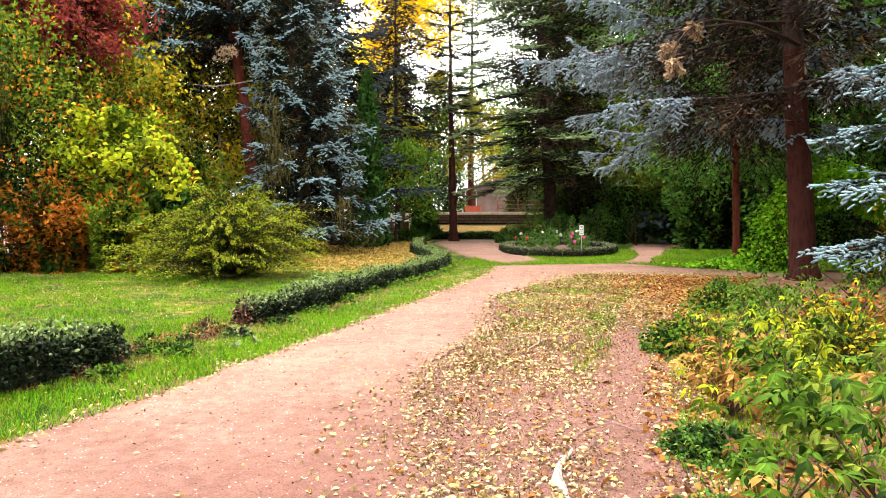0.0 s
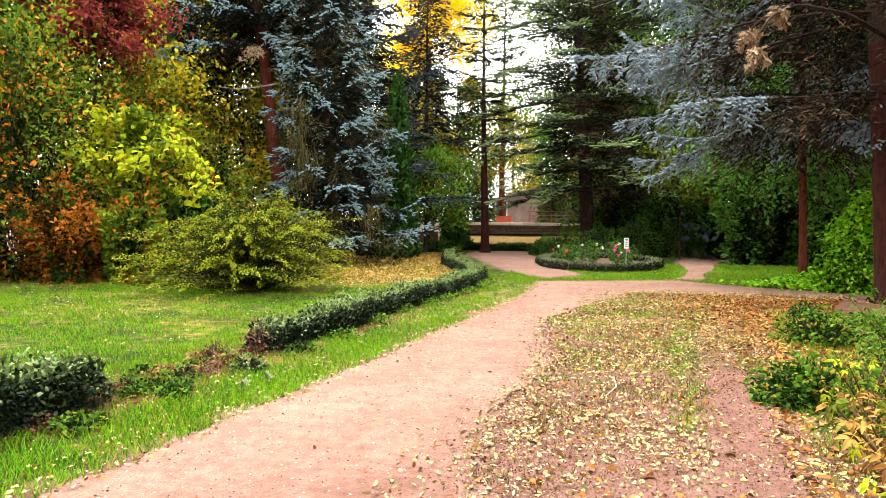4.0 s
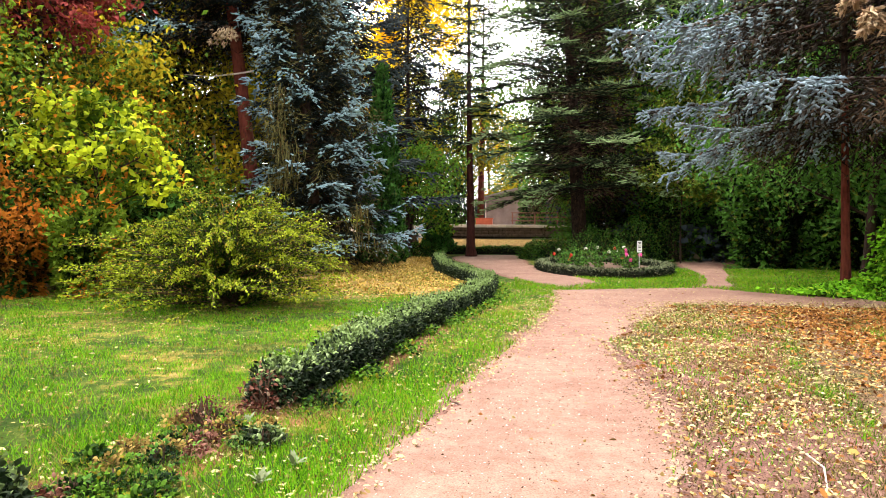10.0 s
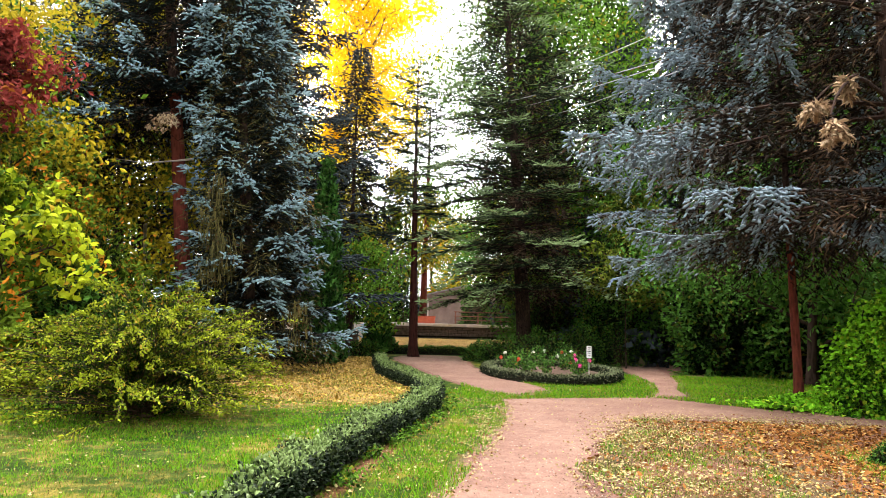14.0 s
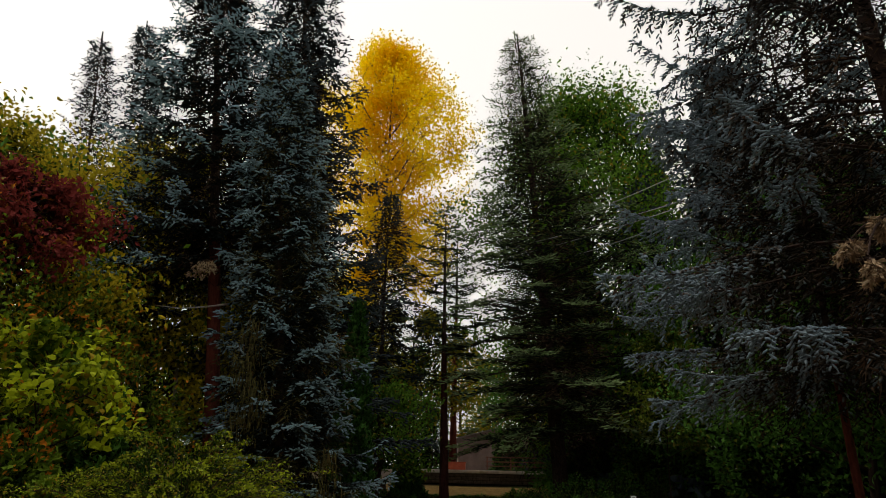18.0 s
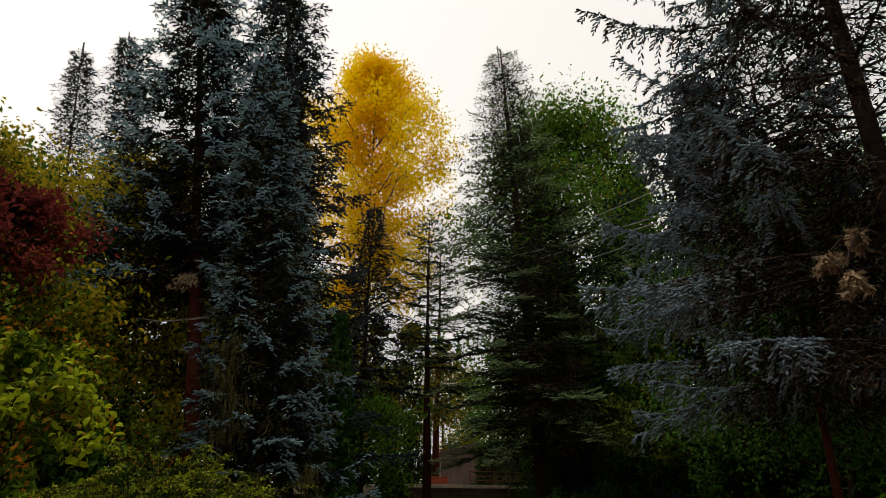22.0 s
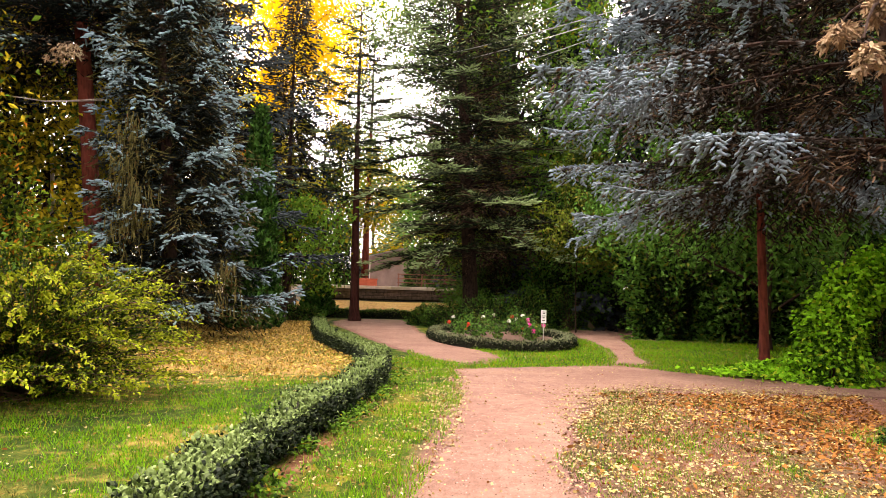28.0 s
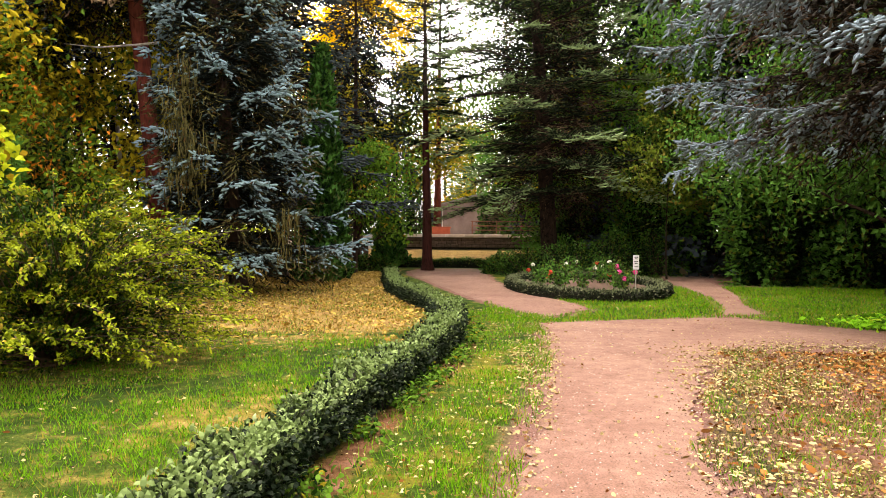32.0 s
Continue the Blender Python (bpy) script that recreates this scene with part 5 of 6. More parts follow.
for i, p in enumerate(((-6.0, 25.2, 6.0), (-6.05, 25.0, 4.8), (-5.9, 24.9, 3.6), (-3.5, 25.2, 2.3), (-5.6, 24.8, 4.2))):
    rngo = np.random.default_rng(120 + i)
    t = thing("hanging_twig_spray", "hanging olive-yellow old twigs inside the spruce", "twigs", p, "old twigs on the blue spruce")
    pp = rngo.normal(0, 1, (90, 3)) * (0.2, 0.2, 0.1)
    pp[:, 2] = -np.abs(rngo.normal(0, 0.6, 90))
    v, f = needles(rngo, pp, rngo.normal(0, 0.12, (90, 3)) - UP, 0.42, 0.03, 5, 0.035)
    part("spray", Geo().add(v, f, np.repeat(rngo.uniform(0, 1, 90), 15)), "olive_needle", t, kind="stuff")
solo("bare_branch", Geo().add(*tube([(-10.2, 27.3, 6.75), (-9.2, 27.2, 6.62), (-8.4, 27.6, 6.8), (-8.0, 28.1, 7.0)], [0.012, 0.02, 0.03, 0.045], 6)), "pale_wood", "bare pale branch jutting from the spruce trunk", "branch")
solo("dead_tree", Geo().add(*tube([(-11.9, 33.2, -0.1), (-11.95, 33.1, 3.0), (-11.9, 33.0, 6.6)], [0.16, 0.13, 0.1], 9)), "dark_bark", "dead dark standing tree among the undergrowth", "tree")
solo("leaning_dead_tree", Geo().add(*tube([(-11.35, 32.8, 0.0), (-11.5, 32.8, 3.2), (-11.75, 32.8, 6.7)], [0.10, 0.09, 0.06], 7)), "pale_wood", "pale peeled broken tree leaning on another", "tree")

# ---- woods that close the place, with unseen trees added behind the camera ----
wood_kinds = []
for i, (h, r) in enumerate(((22, 3.6), (19, 3.2), (24, 3.4))):
    wood_kinds.append(conifer_tree("woodland_spruce", "dark spruce standing in the surrounding woods", (0, -60 - 6 * i, 0), 130 + i, h, 0.25, "dark_bark", "spruce_needle", base=0.6, rad=r, step=1.3, per=6, dens=2.8, pw=0.6, hang=0.9, droop=0.4, shoot=0.5, twig=0.4, plump=0.09))
    tagged(wood_kinds[-1], group="woodland spruces around the park")
broad_kinds = []
for i, (h, w, leaf) in enumerate(((15, 4.0, "mixed_leaf"), (13, 3.8, "ochre_leaf"), (14, 4.0, "deep_leaf"))):
    broad_kinds.append(leafy_tree("woodland_tree", "broad-leaved tree in the surrounding woods", (8 + 9 * i, -58, 0), 140 + i, h, 0.2, "dark_bark", leaf, 0.6, w, 6500, 0.3, 0.6, 14, 0.75))
    tagged(broad_kinds[-1], group="woodland trees around the park")
broad_kinds.append(leafy_tree("woodland_tree", "dark green broad-leaved tree behind the spruces", (12.8, 28.4, 0), 144, 13, 0.18, "dark_bark", "deep_leaf", 0.6, 3.6, 17000, 0.19, 0.6, 16, 0.75))
tagged(broad_kinds[-1], group="woodland trees around the park")
broad_kinds.append(leafy_tree("woodland_tree", "yellowing broad-leaved tree behind the lawn shrubs", (-16.5, 24.0, 0), 145, 13, 0.16, "dark_bark", "ochre_leaf", 0.6, 3.6, 14000, 0.2, 0.6, 16, 0.75))
tagged(broad_kinds[-1], group="woodland trees around the park")
rng = np.random.default_rng(150)
# Trees at negative y are never in view; added to block sky light.
spots = [(-17, 20.0, 5), (-15.5, 29, 5), (-14.5, 24.5, 5), (-18, 15, 4), (16.0, 31.5, 4), (12.2, 35.2, 4), (19.5, 27.0, 4), (-19, 26, 1), (-17.5, 20, 3), (-20, 14, 1), (-16, 38, 2), (-10, 41, 0), (-13.5, 45, 1), (15.5, 37, 0), (19, 33, 2), (17, 16, 1), (22, 22.5, 3), (20, 15, 1), (16.5, 8, 3), (8.5, 53, 1), (13, 50, 0), (-8.5, 52, 1), (-9, 60, 0), (5, 66, 1), (10, 63, 0), (-15, 8, 1), (-17, 0, 0), (-13, -9, 0), (-8, -15, 2), (-2, -18, 0), (4, -15, 2), (9, -13, 0), (13, -7, 0), (16, 2, 2), (-9, -21, 0), (0, -25, 0), (8, -21, 1), (-16, -14, 1), (14, -15, 0), (15.8, 3.5, 1), (10.5, 44.5, 0), (14.5, 42, 0), (6.8, 52, 0), (18, 38, 0), (16.5, 27.5, 3), (13.2, 36.5, 0), (18.5, 24.5, 3), (16.0, 14.0, 3), (-18, 17, 3), (-20, 20, 3), (-21, 24, 3), (-23, 17, 3), (-17, 29, 3), (11.5, 47.5, 3)]
for a in np.linspace(0, 2 * np.pi, 28, endpoint=False):
    d = rng.uniform(54, 72)
    x, y = d * math.sin(a), 15 + d * math.cos(a)
    if abs(x + 3) < 9 and y > 0 or y < -10 and rng.uniform() < 0.4:
        continue
    spots.append((x, y, int(rng.integers(0, 2))))
for k, (x, y, kind) in enumerate(spots):
    src = broad_kinds[kind - 1] if kind >= 3 else (wood_kinds if kind == 0 or kind == 2 and k % 2 else broad_kinds[:3])[k % 3]
    copy_thing(src, pose(x, y, 0, 0, 0, rng.uniform(0, 360)))
for k in range(8):
    copy_thing(broad_kinds[k % 3], pose(-14 + 4.2 * k + rng.uniform(-1, 1), 76 + rng.uniform(-3, 3), 0, 0, 0, rng.uniform(0, 360)))

# ---- near plants on the right bank ----
def compound_leaf(seed):
    """One large drooping leaf of five pointed leaflets, each folded along its midrib."""
    rng = np.random.default_rng(seed)
    geo = Geo()
    outline = ((0.0, 0.0), (0.18, 0.3), (0.22, 0.5), (0.12, 0.78), (0.0, 1.0), (-0.12, 0.78), (-0.22, 0.5), (-0.18, 0.3))
    for base, turn, size in ((0.03, 0, 0.12), (0.02, 48, 0.1), (0.02, -48, 0.1), (-0.03, 82, 0.075), (-0.03, -82, 0.075)):
        a = radians(turn + rng.normal(0, 8))
        droop = rng.uniform(0.2, 0.6)
        size = size * rng.uniform(0.85, 1.15)
        x, y = np.array(outline).T * size
        mid = np.array([(0.0, 0.45 * size), ])
        px, py = np.r_[x, mid[:, 0]], np.r_[y, mid[:, 1]]
        v = np.stack([px * math.cos(a) + py * math.sin(a), base + py * math.cos(a) - px * math.sin(a), 0.35 * np.abs(px) - droop * py * py / size], 1)
        geo.add(v, [(8, k, (k + 1) % 8) for k in range(8)], rng.uniform(0.2, 0.7))
    return geo.add(*tube([(0, -0.1, 0.0), (0, -0.03, 0.01), (0, 0.03, 0.0)], [0.003, 0.003, 0.002], 3, False), 0.2)


LEAF = {k: [compound_leaf(i).mesh("leaf", k) for i in range(4)] for k in ("bank_leaf", "lime_leaf", "green_leaf", "tan_leaf")}


def leafy_plant(at, seed, wide, high, kinds, count, label, size=1.0):
    rng = np.random.default_rng(seed)
    t = thing("leafy_shrub", label, "shrub", at, "shrubs on the right bank")
    for k in range(9):
        a = rng.uniform(0, 6.28)
        e = np.array([np.cos(a) * wide * rng.uniform(0.3, 0.95), np.sin(a) * wide * rng.uniform(0.3, 0.95), high * rng.uniform(0.6, 1.0)])
        ln = np.stack([e * (s, s, s**0.8) for s in np.linspace(0, 1, 5)])
        part("stem", Geo().add(*tube(ln, np.linspace(0.011, 0.004, 5), 4, False)), "twig", t)
        for _ in range(count // 9):
            s = rng.uniform(0.3, 1.05)
            p = e * (s, s, s**0.8) + rng.normal(0, 0.09, 3)
            lf = part("leaf", LEAF[kinds[int(rng.integers(0, len(kinds)))]][int(rng.integers(0, 4))], None, t)
            lf.matrix_basis = pose(*p, rng.normal(-25, 22), rng.normal(0, 22), math.degrees(math.atan2(p[1], p[0])) - 90 + rng.normal(0, 40)) @ Matrix.Scale(rng.uniform(0.6, 1.05) * size, 4)
    return t


for i, (x, y, w, h, kinds, c, label) in enumerate((
        (4.6, 6.2, 0.5, 0.7, ("green_leaf", "bank_leaf", "green_leaf"), 150, "shrub with large fresh green pointed leaves"), (4.85, 7.3, 0.5, 0.7, ("bank_leaf", "green_leaf", "lime_leaf"), 140, "shrub with yellow-green compound leaves"),
        (5.35, 6.6, 0.5, 0.75, ("bank_leaf", "green_leaf", "tan_leaf"), 130, "shrub with faded yellow leaves"), (5.3, 8.4, 0.5, 0.7, ("lime_leaf", "bank_leaf"), 80, "yellowing shrub on the bank"),
        (5.5, 10.0, 0.65, 0.65, ("green_leaf", "green_leaf", "bank_leaf"), 160, "green leafy shrub on the bank"), (6.3, 11.6, 0.75, 0.75, ("green_leaf",), 180, "green leafy shrub under the spruce"),
        (8.2, 13.2, 0.8, 0.8, ("green_leaf", "bank_leaf"), 90, "green leafy shrub near the trunks"),
        (4.0, 5.4, 0.4, 0.42, ("green_leaf", "tan_leaf", "green_leaf"), 80, "low green shrub with some faded leaves by the track"), (4.5, 5.3, 0.45, 0.5, ("green_leaf", "bank_leaf"), 90, "low shrub with green and tan leaves"),
        (4.45, 7.9, 0.45, 0.5, ("tan_leaf", "tan_leaf", "bank_leaf"), 100, "low yellowing shrub at the track edge"), (4.9, 9.2, 0.55, 0.6, ("lime_leaf", "bank_leaf", "green_leaf"), 80, "yellow-green shrub on the bank"),
        (4.35, 7.2, 0.4, 0.42, ("tan_leaf", "tan_leaf", "lime_leaf"), 90, "low withered orange-tan shrub at the track edge"), (4.7, 8.7, 0.4, 0.45, ("tan_leaf", "bank_leaf"), 90, "low shrub with withered and green leaves"), (5.9, 7.6, 0.6, 0.9, ("bank_leaf", "green_leaf"), 100, "taller fresh green shrub on the bank"), (6.1, 9.4, 0.6, 0.9, ("green_leaf", "green_leaf", "lime_leaf"), 150, "green shrub below the spruce boughs"))):
    leafy_plant((x, y, 0), 160 + i, w, h, kinds, c, label, 0.9 if y < 8 else 0.66)
for i, (x, y, sx, sz, leaf, label) in enumerate(((4.0, 6.4, 0.35, 0.16, "deep_leaf", "low dark creeping shrub by the track"),
                                                 (3.75, 5.2, 0.4, 0.14, "deep_leaf", "low dark creeping shrub by the track"), (4.6, 9.6, 0.5, 0.4, "green_leaf", "low fresh green plants on the bank"), (5.9, 9.0, 0.6, 0.6, "ochre_leaf", "fading yellow shrub on the bank"),
                                                 (6.6, 10.2, 0.7, 0.6, "orange_leaf", "low rusty shrub under the spruce"), (6.0, 12.9, 0.6, 0.45, "green_leaf", "low green plants on the bank"), (7.3, 14.5, 0.3, 0.2, "green_leaf", "low green plants beside the path"),
                                                 (6.6, 15.2, 0.26, 0.3, "deep_leaf", "small dark weed tuft in the leaf litter"), (10.6, 17.0, 0.9, 0.6, "green_leaf", "green undergrowth by the thick trunk"))):
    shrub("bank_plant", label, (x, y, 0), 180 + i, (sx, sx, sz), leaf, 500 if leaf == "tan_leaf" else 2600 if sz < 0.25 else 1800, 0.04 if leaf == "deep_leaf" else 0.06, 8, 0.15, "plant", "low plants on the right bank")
shrub("autumn_shrub", "tall yellow-leaved shrub behind the trunks", (13.2, 18.0, 0), 195, (2.2, 2.2, 6.0), "ochre_leaf", 9000, 0.15, group="autumn shrubs along the lawn")
shrub("ivy_thicket", "high dark thicket beside the cedar", (9.6, 40.0, 0), 197, (2.2, 2.0, 7.0), "deep_leaf", 14000, 0.18, 40, 0.5, rugged=1.8, category="thicket", group="thickets beside the right path")
shrub("ivy_thicket", "green leafy thicket behind the thick trunk", (14.8, 26.0, 0), 196, (2.0, 1.8, 5.0), "deep_leaf", 9000, 0.15, category="thicket", group="thickets beside the right path")

# ---- verge plants by the gap in the hedge ----
for i, (x, y, sx, sz, leaf, ls, label) in enumerate(((-1.28, 10.2, 0.32, 0.36, "red_twig_leaf", 0.04, "dry red-brown twiggy plant at the hedge gap"), (-1.0, 10.75, 0.34, 0.44, "red_twig_leaf", 0.07, "hedge plant with reddened leaves"), (-0.95, 8.85, 0.22, 0.15, "green_leaf", 0.07, "small fresh green weed"),
                                                     (-1.62, 9.4, 0.22, 0.15, "green_leaf", 0.08, "fresh green weed in the hedge gap"), (-1.3, 9.0, 0.35, 0.15, "green_leaf", 0.06, "low weed in the hedge gap"), (-0.55, 10.9, 0.3, 0.18, "deep_leaf", 0.06, "low dark weed at the hedge foot"),
                                                     (-0.7, 9.9, 0.25, 0.2, "hedge_leaf", 0.07, "low weed on the verge"), (-1.15, 7.9, 0.3, 0.14, "green_leaf", 0.08, "low weed at the hedge foot"))):
    shrub("weed", label, (x, y, 0), 200 + i, (sx * 0.7, sx * 0.7, sz * 0.75), leaf, 380, ls * 0.65, 14, 0.2, "weed", "weeds on the verge")
for i, (x, y) in enumerate(((-0.46, 9.2), (-0.35, 9.5), (-0.98, 10.3))):
    rng = np.random.default_rng(210 + i)
    t = thing("mullein", "grey-green mullein rosette on the verge", "weed", (x, y, 0), "mullein rosettes")
    v, f = leaves(np.random.default_rng(1), np.zeros((1, 3)), np.array([[0, 1, 0.35]]), 0.1, 0.03, 0.15)
    lm = Geo().add(v, f, 0.9).mesh("leaf", "box_leaf")
    for k in range(18):
        lf = part("leaf", lm, None, t)
        lf.matrix_basis = pose(0, 0, 0.02, rng.uniform(0, 45), 0, k * 137.5) @ Matrix.Scale(rng.uniform(0.6, 1.1), 4)
rng = np.random.default_rng(214)
for i in range(44):
    s = rng.uniform(0, 1)
    w = rng.uniform(0.07, 0.19)
    shrub("weed", ("low ragged dark green weed along the hedge line", "low fresh green weed along the hedge line", "low withered straw-coloured weed along the hedge line", "low reddened weed along the hedge line")[i % 4], (-2.0 + 1.1 * s + rng.normal(0, 0.2), 7.2 + 3.4 * s + rng.normal(0, 0.15), 0), 230 + i, (w, w, w * rng.uniform(0.5, 0.9)), ("deep_leaf", "green_leaf", "dry_grass", "red_twig_leaf")[i % 4], 260, 0.038, 7, 0.1, "weed", "weeds on the verge", 2.0)
# roots and sticks
solo("tree_root", Geo().add(*tube([(3.12, 6.5, -0.01), (3.06, 6.25, 0.012), (3.0, 6.1, 0.018), (2.97, 5.95, 0.02), (2.96, 5.8, 0.022), (3.02, 5.6, -0.02)], [0.008, 0.014, 0.018, 0.024, 0.036, 0.02], 7)), "pale_wood", "worn pale tree root across the track", "root")
for line in ([(3.02, 6.35, -0.01), (3.2, 6.75, 0.014), (3.45, 6.95, 0.012), (3.6, 7.3, -0.02)], [(3.1, 7.15, -0.01), (3.32, 7.05, 0.012), (3.6, 6.75, 0.014), (3.75, 6.6, -0.02)], [(3.18, 6.3, -0.02), (3.26, 6.5, 0.02), (3.25, 6.75, 0.008), (3.4, 7.7, -0.02)]):
    solo("tree_root", Geo().add(*tube(curve(line, 12), np.linspace(0.013, 0.006, 12), 7)), "root", "thin trodden root crossing the dirt track", "root", group="roots across the track")
solo("stick", Geo().add(*tube([(3.0, 10.1, 0.02), (2.98, 9.8, 0.035), (2.86, 9.5, 0.025), (2.84, 9.2, 0.02)], [0.007, 0.007, 0.005, 0.003], 6)), "pale_wood", "pale crooked fallen stick in the litter", "stick")

rng = np.random.default_rng(216)
k = rng.uniform(0, len(HEDGE) - 4.01, 5200)
q = np.stack([np.interp(k, np.arange(len(HEDGE)), HEDGE[:, c]) for c in (0, 1)], 1) + np.stack([0.36 + rng.normal(0, 0.1, 5200), rng.normal(0, 0.1, 5200)], 1)
q = q[wobble(q[:, 0], q[:, 1], 3.5, 6.0) > -0.1]
p = np.concatenate([q, 0.02 + 0.1 * rng.uniform(0, 1, (len(q), 1)) ** 2], 1)
v, f = leaves(rng, p, rng.normal(0, 1, (len(q), 3)) * (1, 1, 0.5), 0.06 * rng.uniform(0.6, 1.4, len(q)), 0.035)
solo("hedge_foot_weeds", Geo().add(v, f, np.repeat(rng.uniform(0, 0.9, len(q)), 6)), "green_leaf", "low weeds along the hedge foot", "weeds", kind="stuff")

# ---- grass, fallen leaves and pebbles ----
def scatter(rng, n, x0, x1, y0, y1, weight):
    x, y = rng.uniform(x0, x1, n), rng.uniform(y0, y1, n)
    k = rng.uniform(0, 1, n) < weight(x, y)
    return np.stack([x[k], y[k]], 1)


def high(q):
    return rise(q[:, 0], q[:, 1])[:, None]


def blades(rng, q, length, wide, lean=0.45):
    n = len(q)
    p = np.concatenate([q, high(q)], 1)
    a = rng.uniform(0, 6.28, n)
    side = np.stack([np.cos(a), np.sin(a), 0 * a], 1) * wide / 2
    tip = p + np.concatenate([rng.normal(0, lean, (n, 2)), np.ones((n, 1))], 1) * (length * rng.uniform(0.5, 1.3, n))[:, None]
    return np.stack([p - side, p + side, tip], 1).reshape(-1, 3), np.arange(3 * n).reshape(-1, 3)


def clumps(x, y):
    return np.clip(0.55 + 0.6 * wobble(x, y, 3.1, 0.3) + 0.3 * wobble(x, y, 8.0, 1.3), 0, 1)


rng = np.random.default_rng(220)
near = lambda x, y: np.clip(12 / np.maximum(y - 3, 1), 0.15, 1)
lawn = scatter(rng, 520000, -13, 1, 7, 30, lambda x, y: (side_of(HEDGE, x, y) < -0.3) * (1 - 0.75 * np.exp(-((away(GAP, x, y) / 0.55) ** 2))) * near(x, y) ** 1.3 * clumps(x, y) * np.where(y > 20, 0.5, 1))
verge = scatter(rng, 190000, -3, 2.2, 3.5, 24, lambda x, y: (x < np.interp(y, [4, 8, 11, 14, 18], [0.5, 0.9, 1.4, 1.7, 2.2])) * (side_of(HEDGE, x, y) > -0.9) * (path_gap(x, y) > -0.03) * np.clip(clumps(x, y) - 0.15, 0, 1) * np.clip(side_of(HEDGE, x, y) - 0.2, 0.1, 1) * (away(HEDGE, x, y) > 0.22) * (1 - 0.85 * np.exp(-((away(GAP, x, y) / 0.5) ** 2))))
strip = scatter(rng, 60000, 1.2, 14, 21.4, 31, lambda x, y: (path_gap(x, y) > 0.0) * (((x - BED_MID[0]) / BED_A) ** 2 + ((y - BED_MID[1]) / BED_B) ** 2 > 1.1) * 0.8)
mixed = scatter(rng, 130000, 1.6, 8, 4, 19.5, lambda x, y: (path_gap(x, y) > 0.1 + 0.25 * wobble(x, y, 2.3, 7.0)) * (side_of(BANK, x, y) < 0.6) * np.clip(clumps(x, y) - 0.12, 0, 1) * (away(TRACK, x, y) > 0.2) * np.clip(1.2 - smooth(x, 3.6, 5.0) * smooth(y, 9, 12), 0.15, 1.0) * (0.02 + 0.8 * smooth(y, 8, 13)))
rim_grass = scatter(rng, 90000, -3.2, 0.4, 3.5, 12, lambda x, y: (side_of(HEDGE, x, y) > -1.2) * (path_gap(x, y) > -0.02) * np.clip(0.65 + 0.6 * wobble(x, y, 4.1, 3.3), 0.1, 1) * (1 - 0.85 * np.exp(-((away(GAP, x, y) / 0.5) ** 2)) * (wobble(x, y, 2.9, 1.0) > -0.45)))
bank_grass = scatter(rng, 60000, 3.6, 9, 4, 16, lambda x, y: (side_of(BANK, x, y) > 0.1) * np.clip(0.55 + 0.7 * wobble(x, y, 3.3, 5.3), 0, 1) * np.clip(1.5 - (x - 3.3) / 4, 0.2, 1))
tuft_line = TRACK - np.array([0.42, 0.0])
tufts = scatter(rng, 40000, 3.3, 6.5, 8.5, 17.5, lambda x, y: np.exp(-((away(tuft_line, x, y) / 0.13) ** 2)) * np.clip(wobble(x, y, 5.0, 2.0) + 0.3, 0, 1))
g = Geo()
for q, ln, w in ((tufts, 0.06, 0.01), (rim_grass, 0.075, 0.008), (bank_grass, 0.09, 0.01), (lawn, 0.055, 0.009), (verge, 0.085, 0.009), (strip, 0.08, 0.014), (mixed, 0.055, 0.009)):
    v, f = blades(rng, q, ln, w)
    g.add(v, f, np.repeat(rng.uniform(0, 0.8, len(q)), 3))
solo("grass", g, "grass", "short green grass blades on lawn and verge", "grass", kind="stuff")
dryq = scatter(rng, 60000, -9, 1, 18.5, 38, lambda x, y: (side_of(HEDGE, x, y) < -0.25) * smooth(y, 18.5, 22) * clumps(x, y))
v, f = blades(rng, dryq, 0.08, 0.02)
v2, f2 = blades(rng, scatter(rng, 110000, 1.8, 7, 4, 19, lambda x, y: (path_gap(x, y) > 0.08 + 0.2 * wobble(x, y, 2.3, 7.0)) * (side_of(BANK, x, y) < 0.3) * (away(TRACK, x, y) > 0.22) * np.clip(wobble(x, y, 2.6, 9.0) + 0.5, 0.05, 1) * (0.2 + 0.6 * smooth(y, 6.5, 9))), 0.045, 0.008)
gapq = scatter(rng, 30000, -3.4, 0.2, 7.2, 11.4, lambda x, y: np.exp(-((away(GAP, x, y) / 0.55) ** 2)) * np.clip(0.45 + 0.7 * wobble(x, y, 5.0, 8.0), 0.05, 1))
lawnq = scatter(rng, 120000, -9, 0, 7, 20, lambda x, y: (side_of(HEDGE, x, y) < -0.3) * near(x, y) * np.clip(1.4 * wobble(x, y, 1.3, 6.0) - 0.3, 0, 0.45))
v3, f3 = blades(rng, gapq, 0.1, 0.008, 0.9)
v4, f4 = blades(rng, lawnq, 0.05, 0.009, 0.6)
dull = lambda w, top: np.repeat(rng.uniform(0, top, len(w) // 3), 3)
solo("withered_grass", Geo().add(v2, f2, dull(v2, 0.5)).add(v3, f3, dull(v3, 0.8)).add(v4, f4, dull(v4, 1.0)), "straw", "thin withered olive grass under the leaf litter", "grass", kind="stuff")
solo("dry_grass", Geo().add(v, f, np.repeat(rng.uniform(0, 1, len(dryq)), 3)), "dry_grass", "yellowed dry grass on the far lawn", "grass", kind="stuff")


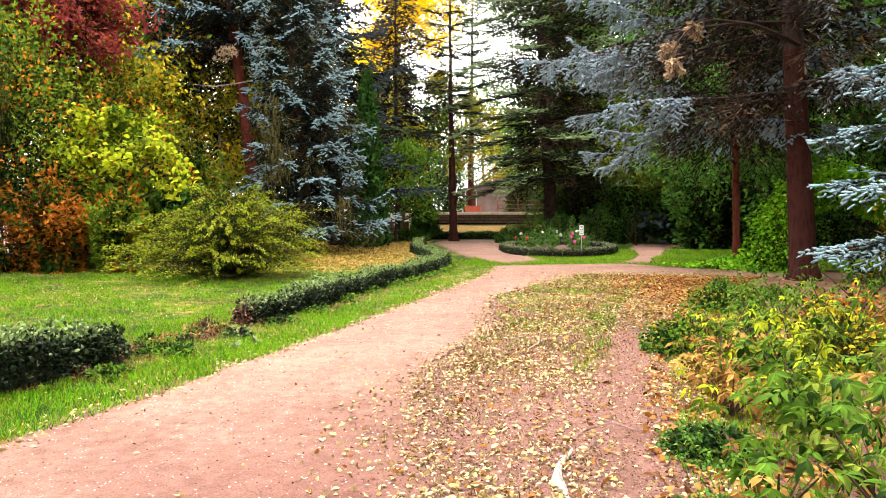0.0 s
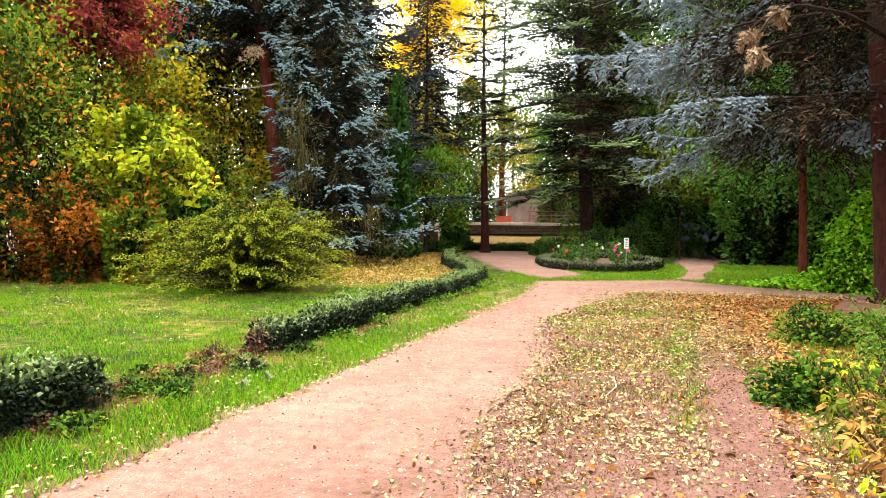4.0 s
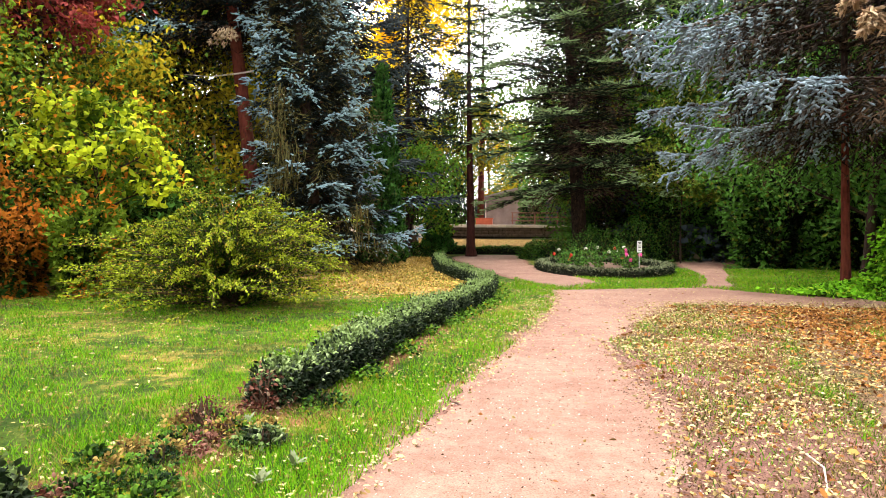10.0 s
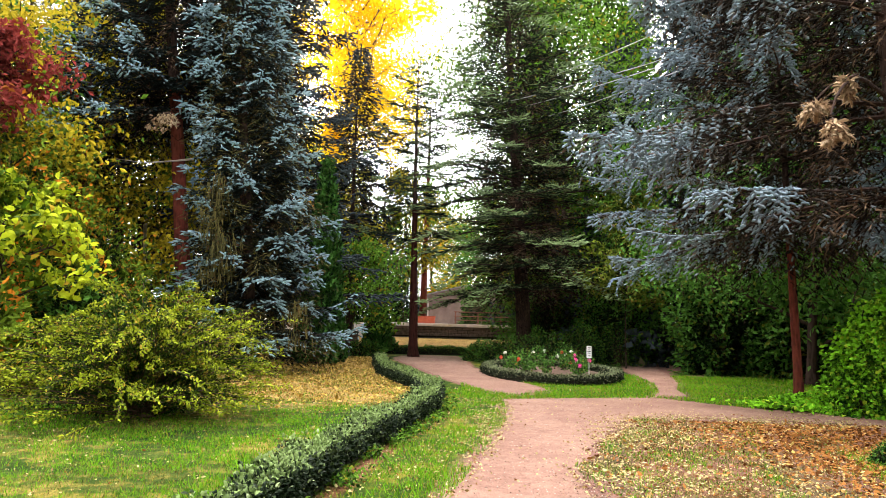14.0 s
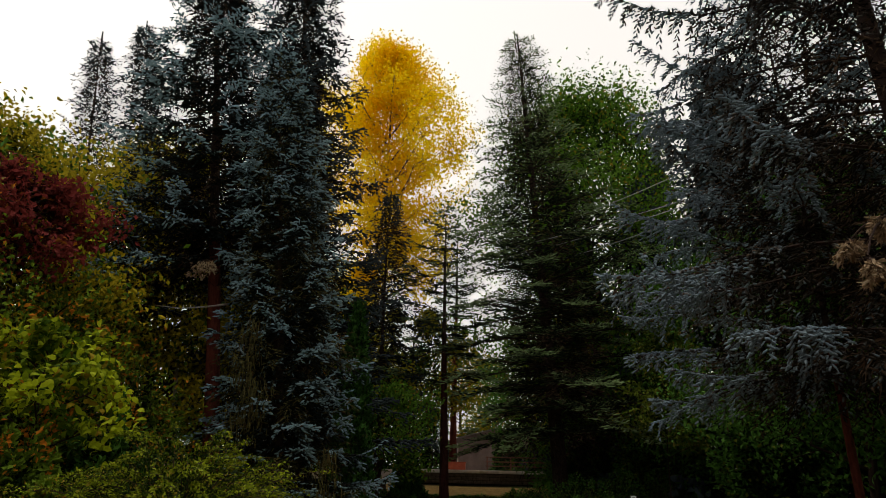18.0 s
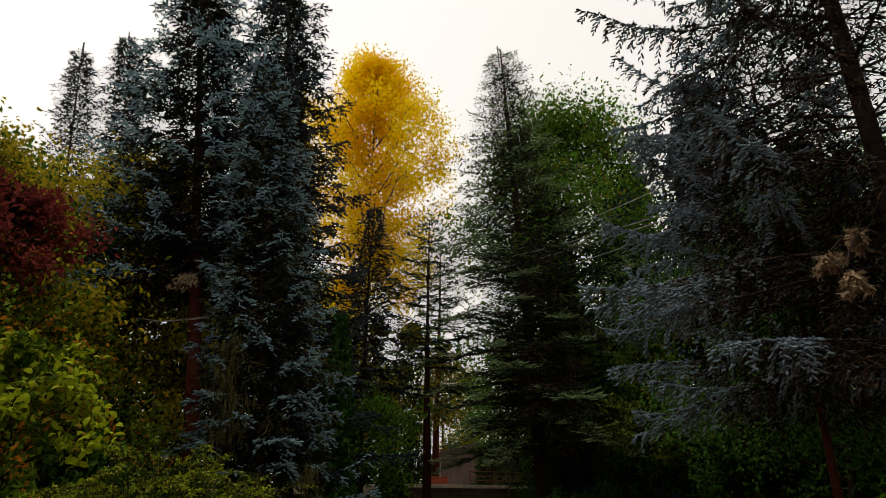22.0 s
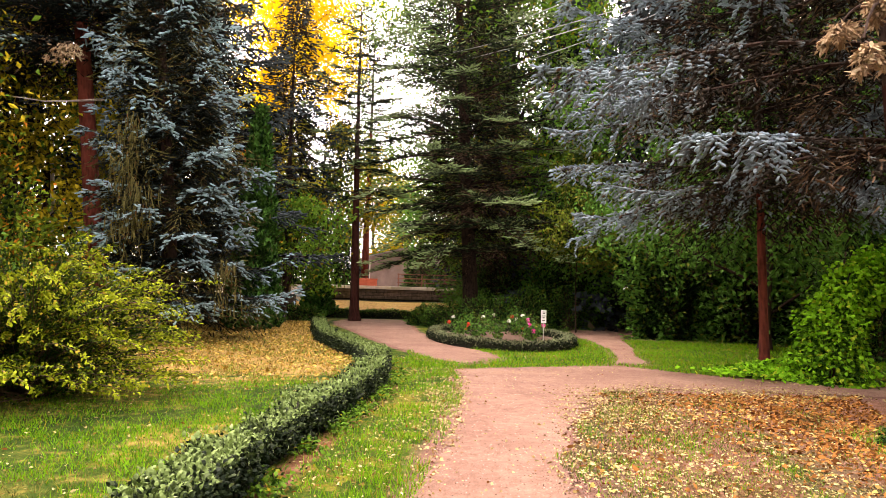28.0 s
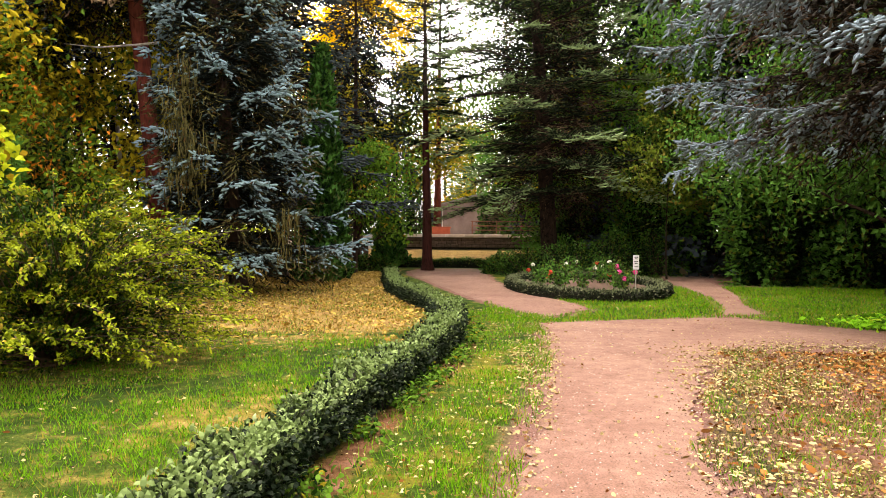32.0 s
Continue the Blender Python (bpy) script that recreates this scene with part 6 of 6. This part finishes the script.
def fallen(rng, q, size, name, m, label, lift=0.012):
    n = len(q)
    p = np.concatenate([q, high(q) + lift + rng.uniform(0, 0.02, (n, 1))], 1)
    d = np.concatenate([rng.normal(0, 1, (n, 2)), rng.normal(0, 0.18, (n, 1))], 1)
    v, f = leaves(rng, p, d, size * np.clip(rng.lognormal(0, 0.4, n), 0.4, 1.9), size * rng.uniform(0.4, 0.95, n), 0.12, size < 0.02)
    solo(name, Geo().add(v, f, np.repeat(rng.uniform(0, 1, n) ** 1.1, 4 if size < 0.02 else 6)), m, label, "leaves", kind="stuff")


lq = np.concatenate([scatter(rng, 150000, 1.3, 9.5, 4, 19.6, lambda x, y: (path_gap(x, y) > -1.4) * (side_of(BANK, x, y) < 0.5) * np.clip(0.5 + 0.4 * wobble(x, y, 1.7, 2.2), 0.22, 1) * np.exp(np.minimum(path_gap(x, y) - 0.1, 0) / (0.15 + 0.4 * (1 - smooth(y, 7, 9.5)))) * 0.85 * (1 - 0.85 * np.exp(-((away(TRACK, x, y) / 0.3) ** 2)) * (y < 12)) * (1 - 0.3 * smooth(y, 8, 10)) * (1 - 0.55 * smooth(x, 4.2, 5.6) * smooth(y, 8, 11))),
                     scatter(rng, 34000, -2.5, 2.3, 4, 24, lambda x, y: (side_of(HEDGE, x, y) > 0.1) * (path_gap(x, y) > -0.15) * np.exp(-np.maximum(path_gap(x, y), 0) / 0.5) * 0.6),
                     scatter(rng, 12000, -3, 7, 3.5, 24, lambda x, y: (path_gap(x, y) < 0) * 0.12),
                     scatter(rng, 26000, -11, 0.5, 7, 26, lambda x, y: (side_of(HEDGE, x, y) < -0.3) * np.clip(0.4 + 0.5 * wobble(x, y, 0.9, 5.0), 0.1, 1) * 0.5),
                     scatter(rng, 3000, 2, 13, 22, 30, lambda x, y: (path_gap(x, y) > -0.3) * 0.5)])
fallen(rng, lq, 0.034, "fallen_leaves", "litter", "pale yellow fallen leaves scattered on the ground")
bq = np.concatenate([scatter(rng, 60000, 2.2, 12, 4, 18.8, lambda x, y: (path_gap(x, y) > 0) * (side_of(BANK, x, y) < 1.2) * (0.08 + 0.92 * smooth(x, 4.0, 6.2) * smooth(y, 6, 11)) * ((away(TRACK, x, y) > 0.12) | (y > 10))), scatter(rng, 8000, 3.4, 6, 4.5, 10, lambda x, y: (side_of(BANK, x, y) > -0.1) * 0.4)])
fallen(rng, bq, 0.056, "brown_fallen_leaves", "brown_litter", "rust-brown fallen leaves under the spruces")
fq = np.concatenate([scatter(rng, 110000, 1.6, 6, 4, 14, lambda x, y: (path_gap(x, y) > -0.4) * (side_of(BANK, x, y) < 0.3) * np.exp(np.minimum(path_gap(x, y), 0) / 0.2) * near(x, y) * 0.6), scatter(rng, 24000, -2.6, 2.4, 4, 22, lambda x, y: (side_of(HEDGE, x, y) > 0.15) * (path_gap(x, y) > -0.1) * 0.7), scatter(rng, 60000, -9, 0.3, 7, 22, lambda x, y: (side_of(HEDGE, x, y) < -0.3) * near(x, y) * np.clip(0.45 + 0.5 * wobble(x, y, 0.9, 5.0), 0.1, 1) * 0.7), scatter(rng, 30000, -3, 3, 3.5, 16, lambda x, y: (path_gap(x, y) < 0.3) * near(x, y) ** 2 * 0.25)])
lq2 = np.concatenate([scatter(rng, 4000, -2.6, -0.6, 6.8, 11, lambda x, y: np.exp(-((away(np.concatenate([STUB, HEDGE[:1]]), x, y) / 0.5) ** 2)) * 0.7), scatter(rng, 17000, -2.4, 2.3, 4, 22, lambda x, y: (side_of(HEDGE, x, y) > 0.2) * (path_gap(x, y) > -0.2) * np.clip(0.5 + 0.5 * wobble(x, y, 2.0, 3.0), 0.1, 1) * 0.7), scatter(rng, 9000, 3.0, 9, 16, 20.5, lambda x, y: np.exp(-((path_gap(x, y) / 0.5) ** 2)))])
fallen(rng, lq2, 0.031, "verge_leaves", "litter", "small pale fallen leaves strewn along the verge")
fallen(rng, fq, 0.015, "leaf_fragments", "fragment", "tiny crumbled leaf fragments on the dirt", 0.01)
yq = scatter(rng, 16000, -9, 1, 18.5, 38, lambda x, y: (side_of(HEDGE, x, y) < -0.2) * smooth(y, 18.5, 21) * 0.7)
fallen(rng, yq, 0.07, "yellow_fallen_leaves", "golden_litter", "golden fallen leaves on the far lawn", 0.04)
pq = scatter(rng, 30000, -3, 4, 3.5, 22, lambda x, y: (path_gap(x, y) < 0.05) * near(x, y))
n = len(pq)
oct_v = np.array([(1, 0, 0), (0, 1, 0), (-1, 0, 0), (0, -1, 0), (0, 0, 0.7)])
v = np.concatenate([pq, np.full((n, 1), 0.006)], 1)[:, None] + oct_v[None] * (rng.uniform(0.003, 0.011, (n, 1)) * rng.uniform(0.6, 1.4, (n, 3)))[:, None]
f = (5 * np.arange(n)[:, None, None] + np.array([(0, 1, 4), (1, 2, 4), (2, 3, 4), (3, 0, 4)])[None]).reshape(-1, 3)
solo("pebbles", Geo().add(v.reshape(-1, 3), f), "pebble", "small dark and pale pebbles strewn on the dirt path", "pebbles", kind="stuff")
